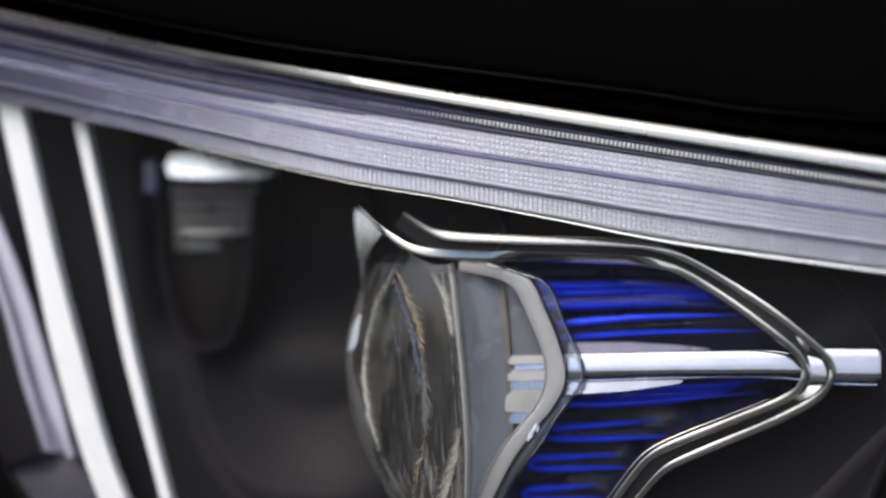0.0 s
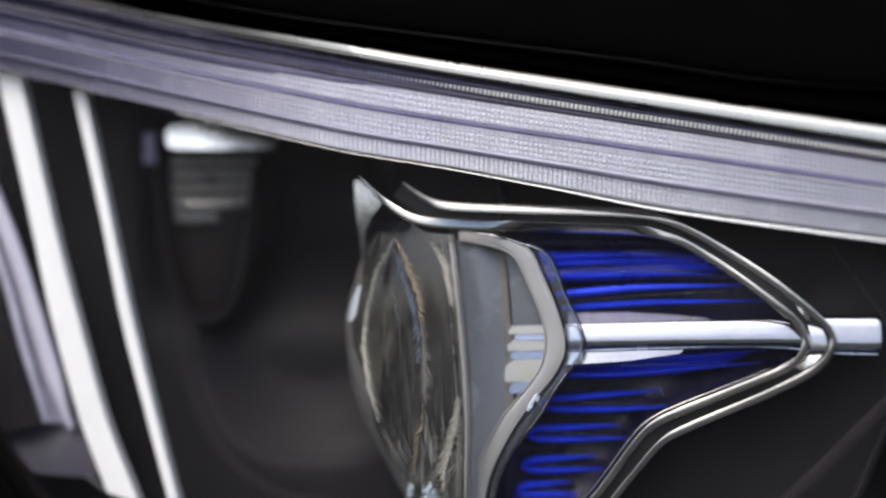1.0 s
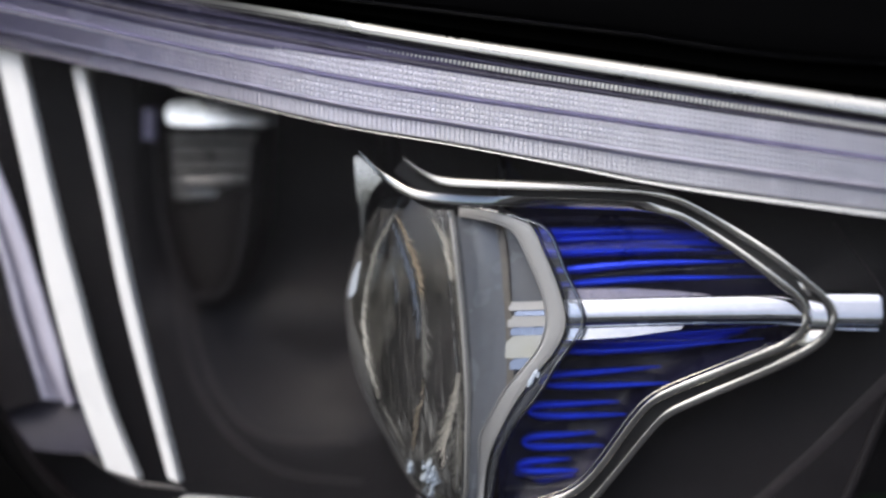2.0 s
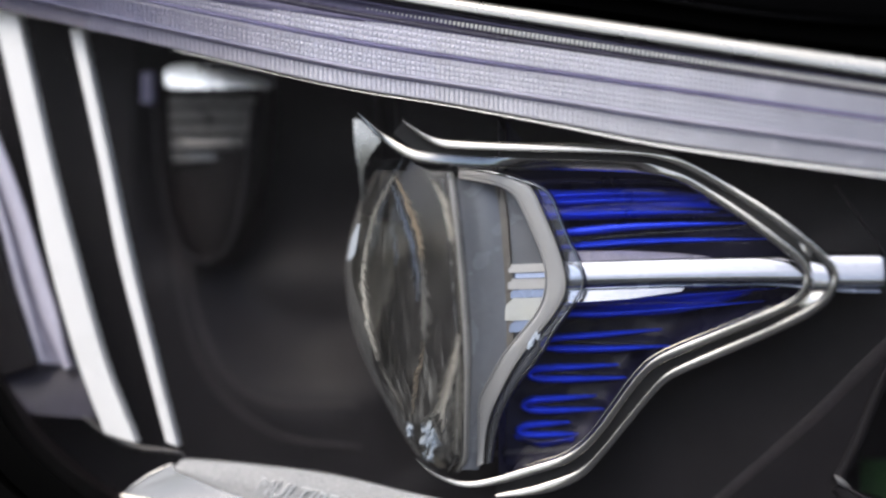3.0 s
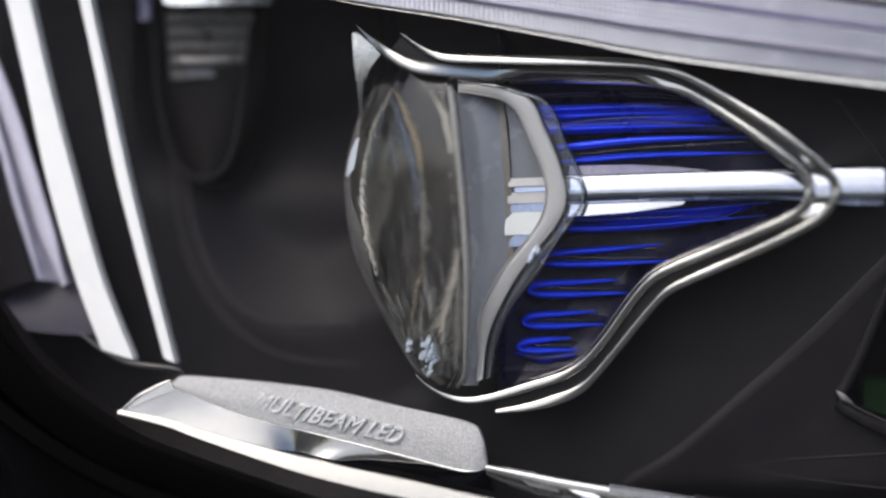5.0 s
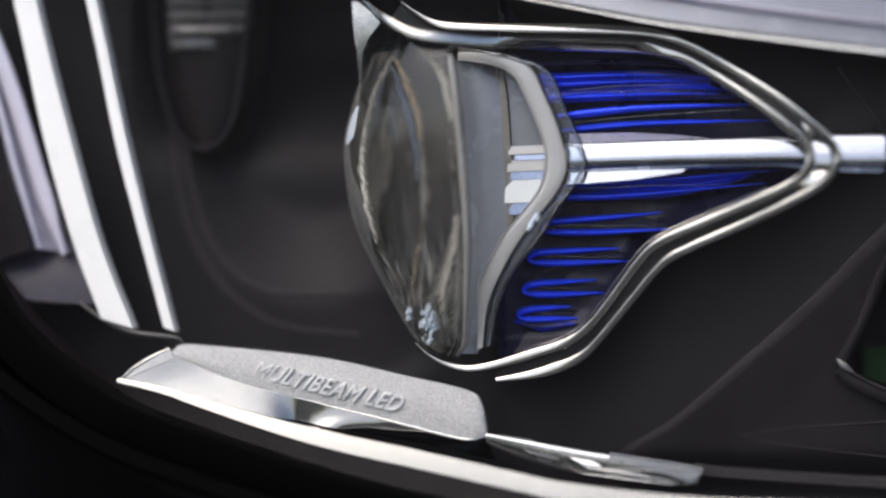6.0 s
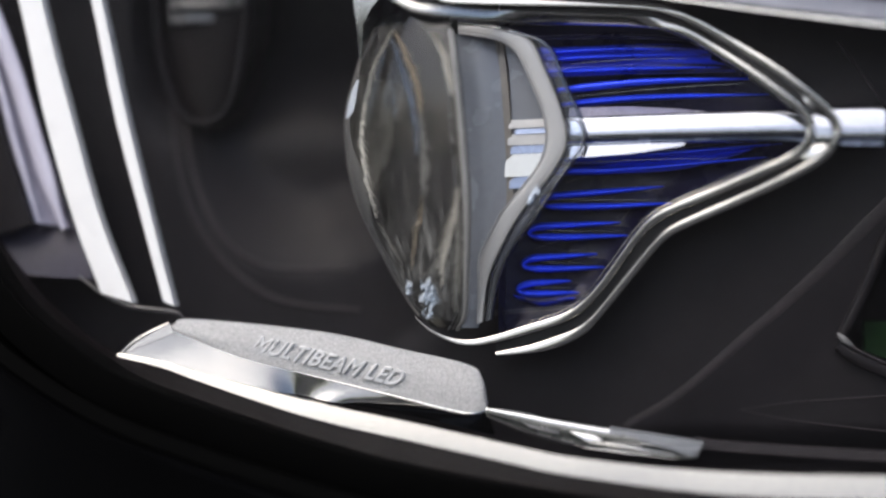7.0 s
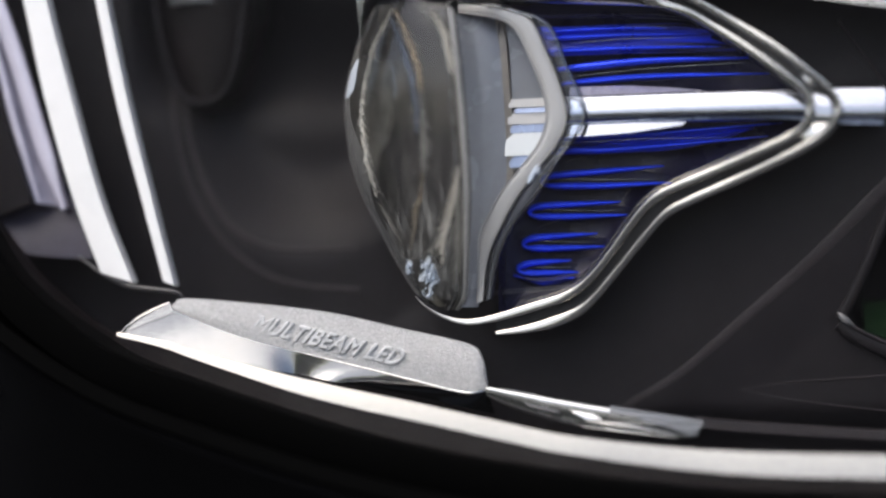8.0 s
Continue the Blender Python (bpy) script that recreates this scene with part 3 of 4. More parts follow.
def refraction_streak(course, reach, label, slant=0.6, mat=PALE_STREAK, pitch=0.3, fade=True):
    """A streak of refracted light modelled on the glass, frayed like a feather: tapering teeth lean off a course of
    (sideways, up), longest at its middle.
    """
    line = evenly(spline([(x, 0, z) for x, z in course], 12), 120)
    far = sum((b - a).length for a, b in zip(line, line[1:]))
    bm = bmesh.new()
    for k in range(int(far / pitch)):
        t = (k + random.random()) * pitch / far
        i = min(len(line) - 2, int(t * (len(line) - 1)))
        along = (line[i + 1] - line[i]).normalized()
        cross = Vector((-along.z, 0, along.x))
        swell = (0.35 + 0.65 * math.sin(math.pi * t)) if fade else 1.0
        turn = random.gauss(slant, 0.28)
        a = line[i] + cross * (random.gauss(0, 0.2) + math.copysign(0.5, slant) * random.random() ** 2) - along * 0.3
        b = a + (along * math.cos(turn) + cross * math.sin(turn)) * reach * swell * (0.3 + 1.1 * random.random() ** 1.7)
        w = (0.022 + 0.075 * random.random() ** 2) * (0.5 + 0.5 * swell)
        ring = []
        for p, q in ((a, 0.1), (a.lerp(b, 0.35), 1.0), (a.lerp(b, 0.7), 0.6), (b, 0.08)):
            y = lens_front(p.x, p.z, -0.12)
            ring.append([bm.verts.new(Vector((p.x + w * u * q, y + v, p.z)) * MM) for u, v in ((-1, 0), (0, -0.08), (1, 0), (0, 0.06))])
        for r0, r1 in zip(ring, ring[1:]):
            for j in range(4):
                bm.faces.new((r0[j], r0[(j + 1) % 4], r1[(j + 1) % 4], r1[j]))
        bm.faces.new(ring[0])
        bm.faces.new(ring[-1][::-1])
    return part("refraction_streak", bm, mat, projector, label)


# Light refracted by the glass, laid on it as frayed pale threads.
refraction_streak([(-9.9, -4.2), (-13.8, -10.8), (-16.0, -18.1), (-17.1, -26.5)], 2.2, "soft refraction streak modelled round the lens", 0.2, HAZY, 0.06)
refraction_streak([(-16.4, -19.5), (-17.2, -26.5), (-16.4, -35.0), (-13.9, -44.1)], 2.2, "bright refraction streak modelled round the lens", 0.35, PALE_STREAK, 0.07)
refraction_streak([(-16.9, -22), (-17.2, -26.5), (-16.4, -35.0), (-14.1, -43.6)], 1.1, "white flecks modelled as glints round the lens", 0.1, GLINT_WHITE, 0.5)
refraction_streak([(-13.6, -45), (-11, -50), (-8.2, -54.6)], 1.6, "faint refraction streak modelled low round the lens", 0.3, HAZY, 0.16)
refraction_streak([(-9.4, -4.6), (-6.9, -10.4), (-4.5, -16.9), (-3.5, -22.4)], 2.4, "golden refraction streak modelled in the lens", 0.62, GOLD, 0.07)
refraction_streak([(-9.8, -6.2), (-7.6, -11.0), (-5.2, -17.2), (-3.9, -23.6), (-3.4, -31.0)], 1.9, "bluish refraction streak modelled in the lens", -0.5, BLUISH, 0.085)
refraction_streak([(-3.4, -22), (-3.0, -30), (-3.0, -39)], 3.4, "dim refraction streak modelled in the lens", 0.2, HAZY, 0.09)
refraction_streak([(-2.5, -39.5), (-3.2, -44), (-4.4, -48.2), (-5.9, -55.4)], 1.6, "golden refraction streak modelled low in the lens", -0.6, GOLD, 0.14)
refraction_streak([(-10.2, -15.2), (-9.4, -18.7), (-9.0, -24)], 1.0, "short refraction streak modelled in the lens", 0.35, BLUISH, 0.22)
refraction_streak([(-1.3, -5.4), (0.2, -8.2), (1.8, -12.6), (2.8, -18)], 3.6, "refraction streak modelled near the flange", 0.6, PALE_STREAK, 0.045)
refraction_streak([(3.0, -9), (4.0, -18), (4.9, -29), (5.2, -40)], 2.0, "hazy refraction streak modelled along the flange", 0.1, HAZY, 0.12)
refraction_streak([(5.0, -38), (4.4, -43.6), (3.1, -48.3), (1.7, -53.1), (0.9, -58.5)], 3.4, "broad refraction streak modelled near the flange", -0.6, PALE_STREAK, 0.05)
refraction_streak([(5.2, -42), (5.0, -50), (4.4, -58), (3.4, -64)], 3.4, "pale refraction haze modelled at the foot of the flange", -0.25, HAZY, 0.05)
refraction_streak([(0.6, -50), (-1.5, -54), (-4.8, -57.2)], 2.2, "dull refraction streak modelled at the foot of the lens", 1.0, HAZY, 0.14)
# Glints low in the lens: bright reflections put into pale threads.
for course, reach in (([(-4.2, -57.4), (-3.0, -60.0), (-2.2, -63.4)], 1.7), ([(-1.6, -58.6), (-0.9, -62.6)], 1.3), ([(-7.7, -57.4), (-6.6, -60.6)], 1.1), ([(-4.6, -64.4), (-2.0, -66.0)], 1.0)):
    refraction_streak(course, reach, "bluish flecks modelled as glints low in the lens", 0.35, GLINT, 0.08)
    refraction_streak(course, 0.8 * reach, "bluish flecks modelled as glints low in the lens", -0.5, GLINT_WHITE, 0.2)
def shard(x, z, wide, tall, y, mat, parent, name, label):
    """A thin jagged flake that faces the viewer."""
    rim = [(math.cos(a) * wide * q + 0.3 * tall * math.sin(a), math.sin(a) * tall * q) for a, q in [(2 * math.pi * k / 9, random.uniform(0.45, 1.1)) for k in range(9)]]
    rim.append(rim[0])
    tilt = random.gauss(0, 0.25)
    part(name, thick([[(x + r * a, y + 0.15 * r * r + tilt * r * a, z + r * b) for a, b in rim] for r in (0.05, 0.6, 1.0)], 0.12), mat, parent, label, smooth=False)


# Pale flakes in place of the sky's reflection low in the glass.
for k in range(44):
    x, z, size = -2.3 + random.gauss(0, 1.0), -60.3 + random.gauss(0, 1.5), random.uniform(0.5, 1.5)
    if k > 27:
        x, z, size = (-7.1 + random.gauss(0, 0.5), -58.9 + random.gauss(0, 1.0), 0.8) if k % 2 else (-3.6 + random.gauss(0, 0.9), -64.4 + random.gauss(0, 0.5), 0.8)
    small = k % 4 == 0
    shard(x, z, (0.25 if small else 0.6) * size, (0.6 if small else 1.2) * size, lens_front(x, z) - 0.15 - 0.01 * k, GLINT_WHITE if small else GLEAM, projector, "glint_flake", "small pale flake modelled as a glint low in the lens")
# Bluish sheet painted in for the sky reflected at the lens edge.
rows = []
for z, a, b in ((-14.4, -18.6, -17.9), (-16.6, -20.0, -18.2), (-19.0, -20.9, -18.5), (-21.0, -21.3, -19.0), (-22.4, -21.6, -20.6)):
    rows.append([(x, lens_front(x, z) - 0.3, z) for x in (a, (a + b) / 2, b)])
part("edge_reflection", thick(rows, 0.3), GLINT, projector, "small bluish sheet standing in for a reflection at the lens edge")
# Mottled grey sheet, added within the glass to make it look lighter.
rows = []
for j in range(49):
    z = -15.0 - 51.0 * j / 48
    right = lens_edge(LENS_RIGHT, z) - 0.8
    left = min(right - 0.3, lens_edge(LENS_LEFT, z) + 3.5)
    row = []
    for k in range(33):
        b = math.pi / 2 * k / 32
        ripple = 0.9 * noise.noise(Vector((k * 0.35, z * 0.12, 0))) + 0.4 * noise.noise(Vector((k * 0.8, z * 0.35, 4)))
        row.append((right - (right - left) * math.cos(b), LENS_DEEP + 0.8 * lens_half(z) * math.sin(b) + ripple - 1.0, z))
    rows.append(row)
part("lens_fill_sheet", thick(rows, 0.8), LENS_FILL, projector, "mottled grey sheet added to lighten the lens")
# Streaked veil: hazy refracted light painted over the whole face.
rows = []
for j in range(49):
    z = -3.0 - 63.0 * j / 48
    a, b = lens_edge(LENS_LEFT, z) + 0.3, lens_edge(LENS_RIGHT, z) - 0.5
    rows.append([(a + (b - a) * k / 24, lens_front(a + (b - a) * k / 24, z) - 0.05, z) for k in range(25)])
part("refraction_mist", thick(rows, 0.03), MIST, projector, "fine upright refraction streaks painted over the lens").visible_shadow = False
# Second veil, added to lighten the low part of the lens.
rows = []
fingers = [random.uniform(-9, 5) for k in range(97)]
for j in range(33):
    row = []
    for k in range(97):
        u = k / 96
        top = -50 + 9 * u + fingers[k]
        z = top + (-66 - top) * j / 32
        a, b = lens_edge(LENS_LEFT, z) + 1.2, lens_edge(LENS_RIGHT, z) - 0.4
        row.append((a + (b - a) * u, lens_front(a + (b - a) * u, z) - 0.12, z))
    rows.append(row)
part("refraction_mist", thick(rows, 0.03), FOG, projector, "pale refraction haze painted low on the lens").visible_shadow = False
# Crescent veil in place of the light refracted along the rim.
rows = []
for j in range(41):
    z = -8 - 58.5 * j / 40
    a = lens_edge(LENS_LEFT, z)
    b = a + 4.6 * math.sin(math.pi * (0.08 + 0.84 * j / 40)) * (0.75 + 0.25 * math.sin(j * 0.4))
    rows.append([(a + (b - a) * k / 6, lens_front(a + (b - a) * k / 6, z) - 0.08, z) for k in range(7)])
part("rim_light_sheet", thick(rows, 0.05), HAZE, projector, "hazy sheet standing in for light in the lens rim")
# Thin pale thread painting the bright line of the rim.
part("lens_outline", sweep([Vector((p.x + 0.15, LENS_DEEP - 2, p.z)) for p in LENS_LEFT if -66 < p.z < -4], oval(0.13, 0.3, 8)), RIB_GREY, projector, "fine pale thread standing in for light along the lens rim")
FLANGE = evenly([Vector((p.x - 0.1, LENS_DEEP - lens_half(p.z) - 0.2, p.z)) for p in LENS_RIGHT if p.z < -5.0], 70, 2)
for dx, r, mat, label in ((0.0, 0.40, RIB_GREY, "pale rounded edge of the lens"), (-0.9, 0.10, BROWN, "thin dark line beside the edge of the lens"), (0.6, 0.10, RIB_GREY, "thin pale line beside the edge of the lens"), (-1.9, 0.08, ICE, "thin pale line beside the edge of the lens")):
    part("flange_line", sweep([p + Vector((dx, 0.2 * abs(dx), 0)) for p in FLANGE], oval(r, 0.35, 10)), mat, projector, label)
BARREL_IN = evenly(spline([(1.5, 1.5, -4.6), (3.5, 0.5, -17), (4.5, 0, -29), (5, 0, -41), (5, 0, -53), (4.6, 0.5, -59), (3.6, 1.5, -67.5)], 8), 40)
BARREL_OUT = evenly(spline([(11.0, 1.5, -5.4), (12.2, 0.5, -12), (12.9, 0, -20), (13.5, 0, -29), (13.7, 0, -41), (12, 0, -53), (9.5, 0.5, -60), (7.5, 1.5, -67.5)], 8), 40)
part("barrel", thick(between(BARREL_IN, BARREL_OUT, 6, lambda w: 0.8 * math.sin(math.pi * w)), 2.0), SKIN, headlight, "smooth grey lens barrel")
part("barrel_gap", thick([[(9, 3.4, -5), (17, 3.4, -6.5)], [(9, 3.4, -20), (22, 3.4, -20)], [(9, 3.4, -36), (18, 3.4, -36)], [(7, 3.4, -52), (9, 3.4, -52)]], 1.0), BROWN, headlight, "brownish dark gap beside the barrel")
part("back_panel", thick([[(13.2, 1.6, -6.2), (15.5, 1.6, -7.5)], [(14.2, 1.2, -12), (20, 1.2, -13)], [(14.8, 1.0, -22), (23.5, 1.0, -22)], [(14.8, 1.0, -31), (23.5, 1.0, -31)], [(14.6, 1.2, -39.5), (16.5, 1.2, -39.5)]], 1.5), SKIN, headlight, "blue grey panel behind the ring")
part("gap_strip", thick(between(shifted(BARREL_OUT[:26], -0.1), shifted(BARREL_OUT[:26], 1.5), 2), 0.8), GAP, headlight, "brownish strip beside the barrel")
projector.visible_shadow = False
# Added bars take the place of the tube and blue reflected behind the ring.
for z, h, s0, s1, mat in ((-24.1, 0.9, 14.2, 23.5, RINGS), (-25.6, 0.6, 15.6, 24, STEEL), (-27.4, 1.2, 14.0, 24.5, RINGS), (-29.5, 0.9, 14.6, 24.5, STEEL), (-32.9, 2.4, 13.4, 22.6, SATIN), (-36.6, 1.2, 14.4, 19.6, STEEL)):
    part("reflection_bar", thick([[(s0, 0.1, z + h), (s1, -0.4, z + h + 0.3)], [(s0, -0.2, z - h), (s1, -0.7, z - h + 0.3)]], 1.0), mat, headlight, "steel blue bar standing in for a reflection" if mat is STEEL else "pale bar standing in for the reflected tube")

def ring_course(points):
    """An upright line of the ring: it sinks back towards its two ends."""
    return evenly(spline([(s, -3.0 + 4.5 * ease(-s, -14, 3) + 1.5 * ease(-z, 45, 60), z) for s, z in points], 8), 120, 2)


RING_IN = ring_course([(3.4, -4.5), (6.5, -5), (12.1, -6.2), (15.1, -7.8), (16.7, -9.8), (19.4, -15.7), (21.6, -21.1), (22.5, -25.4), (22.3, -29), (20.6, -33.3), (16.3, -38.8), (13.3, -42.5), (10.2, -48), (8.1, -52.3), (7.8, -57), (7.8, -62.4), (7.6, -66.6)])
RING_MID = ring_course([(3.4, -2.7), (9, -3), (13.9, -4), (18.2, -5.7), (20.2, -8), (21.9, -12), (24.3, -17.5), (26.2, -23.5), (26.7, -27.2), (26.1, -30.2), (23.6, -34.5), (20, -38.8), (15.7, -44.9), (12.7, -50.4), (10.6, -55), (9.4, -59.5), (8.8, -66)])
RING_OUT = ring_course([(3.4, -1.8), (12.1, -3.3), (17.6, -4.9), (21.8, -6.4), (24.3, -9.2), (26.7, -15.6), (29.3, -21.1), (30.8, -25.3), (30.6, -28.3), (28.5, -32), (24.9, -36.9), (21.2, -43), (16.9, -48.5), (13.9, -53.5), (12, -58.7), (10.7, -65.7)])
ring = part("ring", thick(between(RING_IN, RING_MID, 8, lambda w: 0.4 * (1 - (2 * w - 1) ** 4) - 0.1 * w), 1.6), RINGS, headlight, "satin grey ring around the projector")
part("inner_lip", sweep(RING_IN, oval(0.24, 0.5, 8)), RINGS, ring)
part("ring_line", sweep(shifted(RING_MID, 0.1, 0.1), oval(0.2, 0.5, 8)), SATIN, ring)
part("ring_groove", sweep(shifted(RING_MID, 0.5, 0.0), oval(0.09, 0.4, 8)), INNER, ring)
ring_edge = part("ring_edge", thick(between(shifted(RING_MID, 0.4), RING_OUT, 6, lambda w: 1.0 * math.sin(math.pi * w)), 0.8), STRIP, ring, "clear outer edge of the ring")
part("outline", sweep(RING_OUT, oval(0.16, 0.6, 8)), NAVY, ring, "dark outline of the clear edge")
# Polished thread put in for the glint inside the outline.
part("outline_glint", sweep(shifted(RING_OUT, -0.5, 0.35), oval(0.2, 0.3, 8)), SATIN, ring)
# Pale flakes painting bright reflections in the clear edge.
for k in range(9):
    t = random.random()
    shard(21.2 - 2.6 * t + random.gauss(0, 0.25), -37.2 - 4.4 * t, random.uniform(0.3, 0.7), random.uniform(0.5, 1.3), -4.4 - 0.03 * k, GLINT_WHITE if k % 3 == 0 else GLINT, ring, "edge_glint", "bluish white flake modelled as a glint in the clear edge")
ring_edge.visible_shadow = False

# ---- trim: double chrome bead in arrow form, with a dark channel ----
TRIM = spline([(-9, 0, 8), (-3, 0, 3.8), (4, 0, 2.6), (36, 0, 1.5), (46, 0, 0.4), (54, 0, -2.9), (69.4, 0, -12.4), (79.4, 0, -20.4), (82.6, 0, -23.4), (83.6, 0, -26), (82.6, 0, -29), (79.6, 0, -32), (69.4, 0, -37.4), (51, 0, -45.6), (46, 0, -49.2), (33.7, 0, -64.2), (29, 0, -68.5), (20.2, 0, -71.6), (11.5, 0, -73)], 8)
TRIM = [p + Vector((0, -3 * ease(p.x, 58, 78), 0)) for p in evenly(TRIM, 170, 5)]
def tapered(t):
    return min(1.0 + 0.25 * ease(t, 0.86, 0.95), 0.15 + 14 * t, 0.35 + 14 * (1 - t))


def trim_ribbon(line, size, rolled=None):
    """A flat polished ribbon with rounded edges: broad and tipped up where it runs level, slimmer on its slopes; rolled turns its face down where it nears 1."""
    rows = []
    for i, p in enumerate(line):
        n = side_of(line, i)
        level = abs(n.z) ** 6
        k = size(i / (len(line) - 1)) * (0.68 + 0.36 * level)
        tip = (0.26 * level - 0.38 * (1 - level)) * (1 if n.z > 0 else -1)
        tip -= (1.3 * rolled(p) if rolled else 0.0) * (1 if n.z > 0 else -1)
        face = [(1.1, -0.9), (1.1, 0.0), (1.0, 0.24), (0.8, 0.36), (0.3, 0.43), (-0.3, 0.43), (-0.8, 0.36), (-1.0, 0.24), (-1.1, 0.0), (-1.1, -0.9)]
        rows.append([p + n * (a * k) + Vector((0, -b * k + tip * a * k, 0)) for a, b in face])
    return loft(rows, True, True)


part("outer_bead", trim_ribbon(TRIM, tapered), TRIM_CHROME, headlight, "polished chrome outer bead of the trim")
channel = [(-0.6, -6), (-0.6, -1.6), (-3.6, -1.6), (-3.6, -6)]
part("trim_channel", sweep(TRIM, channel), INNER, headlight, "black channel between the chrome beads")
INSIDE = [(-18, -4, 9.5), (-11.6, -10, 3.8), (-5.4, -12.6, 0), (2, -12, -1.1), (9, -8, -1.4), (18, -3, -1.6), (38, 0, -2.3), (45, 0, -2.8), (50, 0, -4.1), (56, 0, -7.5), (64.3, 0, -13), (75, 0, -21.2), (77.2, 0, -24), (77.9, 0, -26.4), (77.1, 0, -28.8), (74.2, 0, -31.4), (61.5, 0, -37.0), (47, 0, -43.2), (42, 0, -47.6), (33.7, 0, -59.0), (28, 0, -64.4), (20, 0, -67.2), (12, 0, -69.6), (5.5, 0, -70.8), (0.6, 0, -69.8), (-3.4, 0, -67.8), (-6, 0.5, -65.2)]
INNER_LINE = [p + Vector((0, -3 * ease(p.x, 54, 74), 0)) for p in evenly(spline(INSIDE, 8), 170, 5)]
part("inner_bead", trim_ribbon(INNER_LINE, lambda t: min(tapered(t), 0.12 + 8 * (1 - t)), lambda p: ease(p.x, 10, 20) * ease(-p.x, -48, -40) * ease(p.z, -8, -6)), TRIM_CHROME, headlight, "polished chrome inner bead of the trim")
part("bead_crest", sweep(shifted(INNER_LINE[98:150], -1.5, 0.2), oval(0.17, 0.3, 8), lambda t: 0.3 + math.sin(math.pi * t)), TRIM_CHROME, headlight, "fine polished line along the inner bead")
part("corner_facet", thick([[(-20, 2, 8.6), (-18.6, 1.6, 8.4)], [(-19.8, 1.4, 6), (-15.6, 0.4, 6)], [(-19.6, 1.0, 3.6), (-13.4, -0.4, 3.6)], [(-19.3, 0.8, 0.6), (-15.8, 0.2, 0.8)], [(-18.8, 0.8, -2.4), (-17.3, 0.6, -2.2)], [(-18.4, 1.2, -7), (-17.7, 1.0, -7)], [(-18.2, 1.4, -11), (-18.0, 1.4, -11)]], 2), FACET, headlight, "bright triangular corner facet")

# ---- blue reflector inside the trim ----
heart = Vector((42, 0, -30))
rows = [[Vector((max(p.x, 12), 0, p.z)).lerp(heart, k) + Vector((0, y, 0)) for p in INNER_LINE] for k, y in ((0, 0.5), (0.03, 7), (0.25, 10), (0.6, 11), (0.98, 11))]
reflector = part("reflector", loft(rows, True), NAVY, headlight, "glossy dark blue reflector bowl")


def blue_rib(x0, z0, xm, zm, x1, z1, r, y=6.0):
    """A long glossy rib that thins out towards the outer corner."""
    line = evenly(spline([(x0, y, z0), (xm, y - 0.6, zm), (x1, y + 1.2, z1)], 10), 40)
    part("blue_rib", sweep(line, oval(1.1 * r, 0.9, 10), lambda t: (0.55 + 0.45 * ease(t, 0, 0.12)) * (1.1 - 1.06 * t ** 1.7)), BLUE, reflector, "glossy blue rib")


def blue_fin(x0, top, x1, rise, gap, y=6.0):
    """A flat fin seen on its edge: a blue hairpin open to the outer corner, with a dark web and a fine bright thread
    for its highlight within.
    """
    low = top - gap
    pin = [(x1, y + 1.0, top + rise), (x0 + 0.55 * (x1 - x0), y, top + 0.45 * rise), (x0 + 3.2, y - 0.3, top + 0.05), (x0 + 0.9, y, top - 0.24 * gap), (x0, y + 0.1, top - 0.62 * gap),
           (x0 + 0.9, y, low + 0.06), (x0 + 3.6, y - 0.3, low - 0.1), (x0 + 0.55 * (x1 - x0), y, low - 0.05), (x1 + 1.6, y + 1.0, low + 0.3 * rise)]
    line = evenly(spline(pin, 10), 90, 3)
    part("blue_fin", sweep(line, oval(0.78, 0.9, 10), lambda t: 0.08 + 0.95 * math.sin(math.pi * t) ** 0.6 - 0.45 * math.exp(-((t - 0.5) / 0.05) ** 2)), BLUE, reflector, "glossy blue fin")
    part("web", thick([[(x0 + 1, y + 1.0, top - 0.3), (x1 - 5, y + 1.4, top + 0.5 * rise), (x1 + 2, y + 3.5, top - 0.2)], [(x0 + 1, y + 1.0, low + 0.3), (x1 - 5, y + 1.4, low + 0.2), (x1 + 2, y + 3.5, low + 0.7)]], 0.6), NAVY, reflector, "dark web of a fin")
    part("web_line", sweep(spline([(x0 + 3.6, y - 0.2, top - 0.30 * gap), (x0 + 0.5 * (x1 - x0), y - 0.2, top - 0.42 * gap), (x1 + 1, y + 0.6, top - 0.40 * gap)]), oval(0.1, 0.2, 6), lambda t: 0.4 + 0.6 * math.sin(math.pi * t)), FACET, reflector, "fine thread modelling the highlight along a fin")


# upper streaked panel with its ribs, and the band under the tube
top_line = evenly(spline([(17, 6.8, -7.2), (25.7, 6.4, -7.1), (37.8, 6.4, -6.8), (50, 6.6, -6.8), (57, 7.2, -8.2)]), 40)
low_line = evenly(spline([(21, 6.8, -13.4), (26.9, 6.4, -13.4), (37.8, 6.4, -13.1), (52, 6.6, -13.0), (66, 7.4, -12.8)]), 40)
part("blue_panel", thick(between(top_line, low_line, 8, lambda w: 0.5 * math.sin(3 * math.pi * w)), 1.0), STROKE, reflector, "streaked dark blue panel of the reflector")
for rib in ((21, -8.3, 36, -7.8, 54, -7.9, 0.5), (22, -9.8, 36, -9.3, 57, -9.0, 0.5), (23.5, -12.5, 40, -12.0, 64, -11.8, 0.6), (24, -16.5, 44, -14.8, 71, -14.2, 0.78), (25, -19.6, 44, -18.2, 73, -17.6, 0.7)):
    blue_rib(*rib)
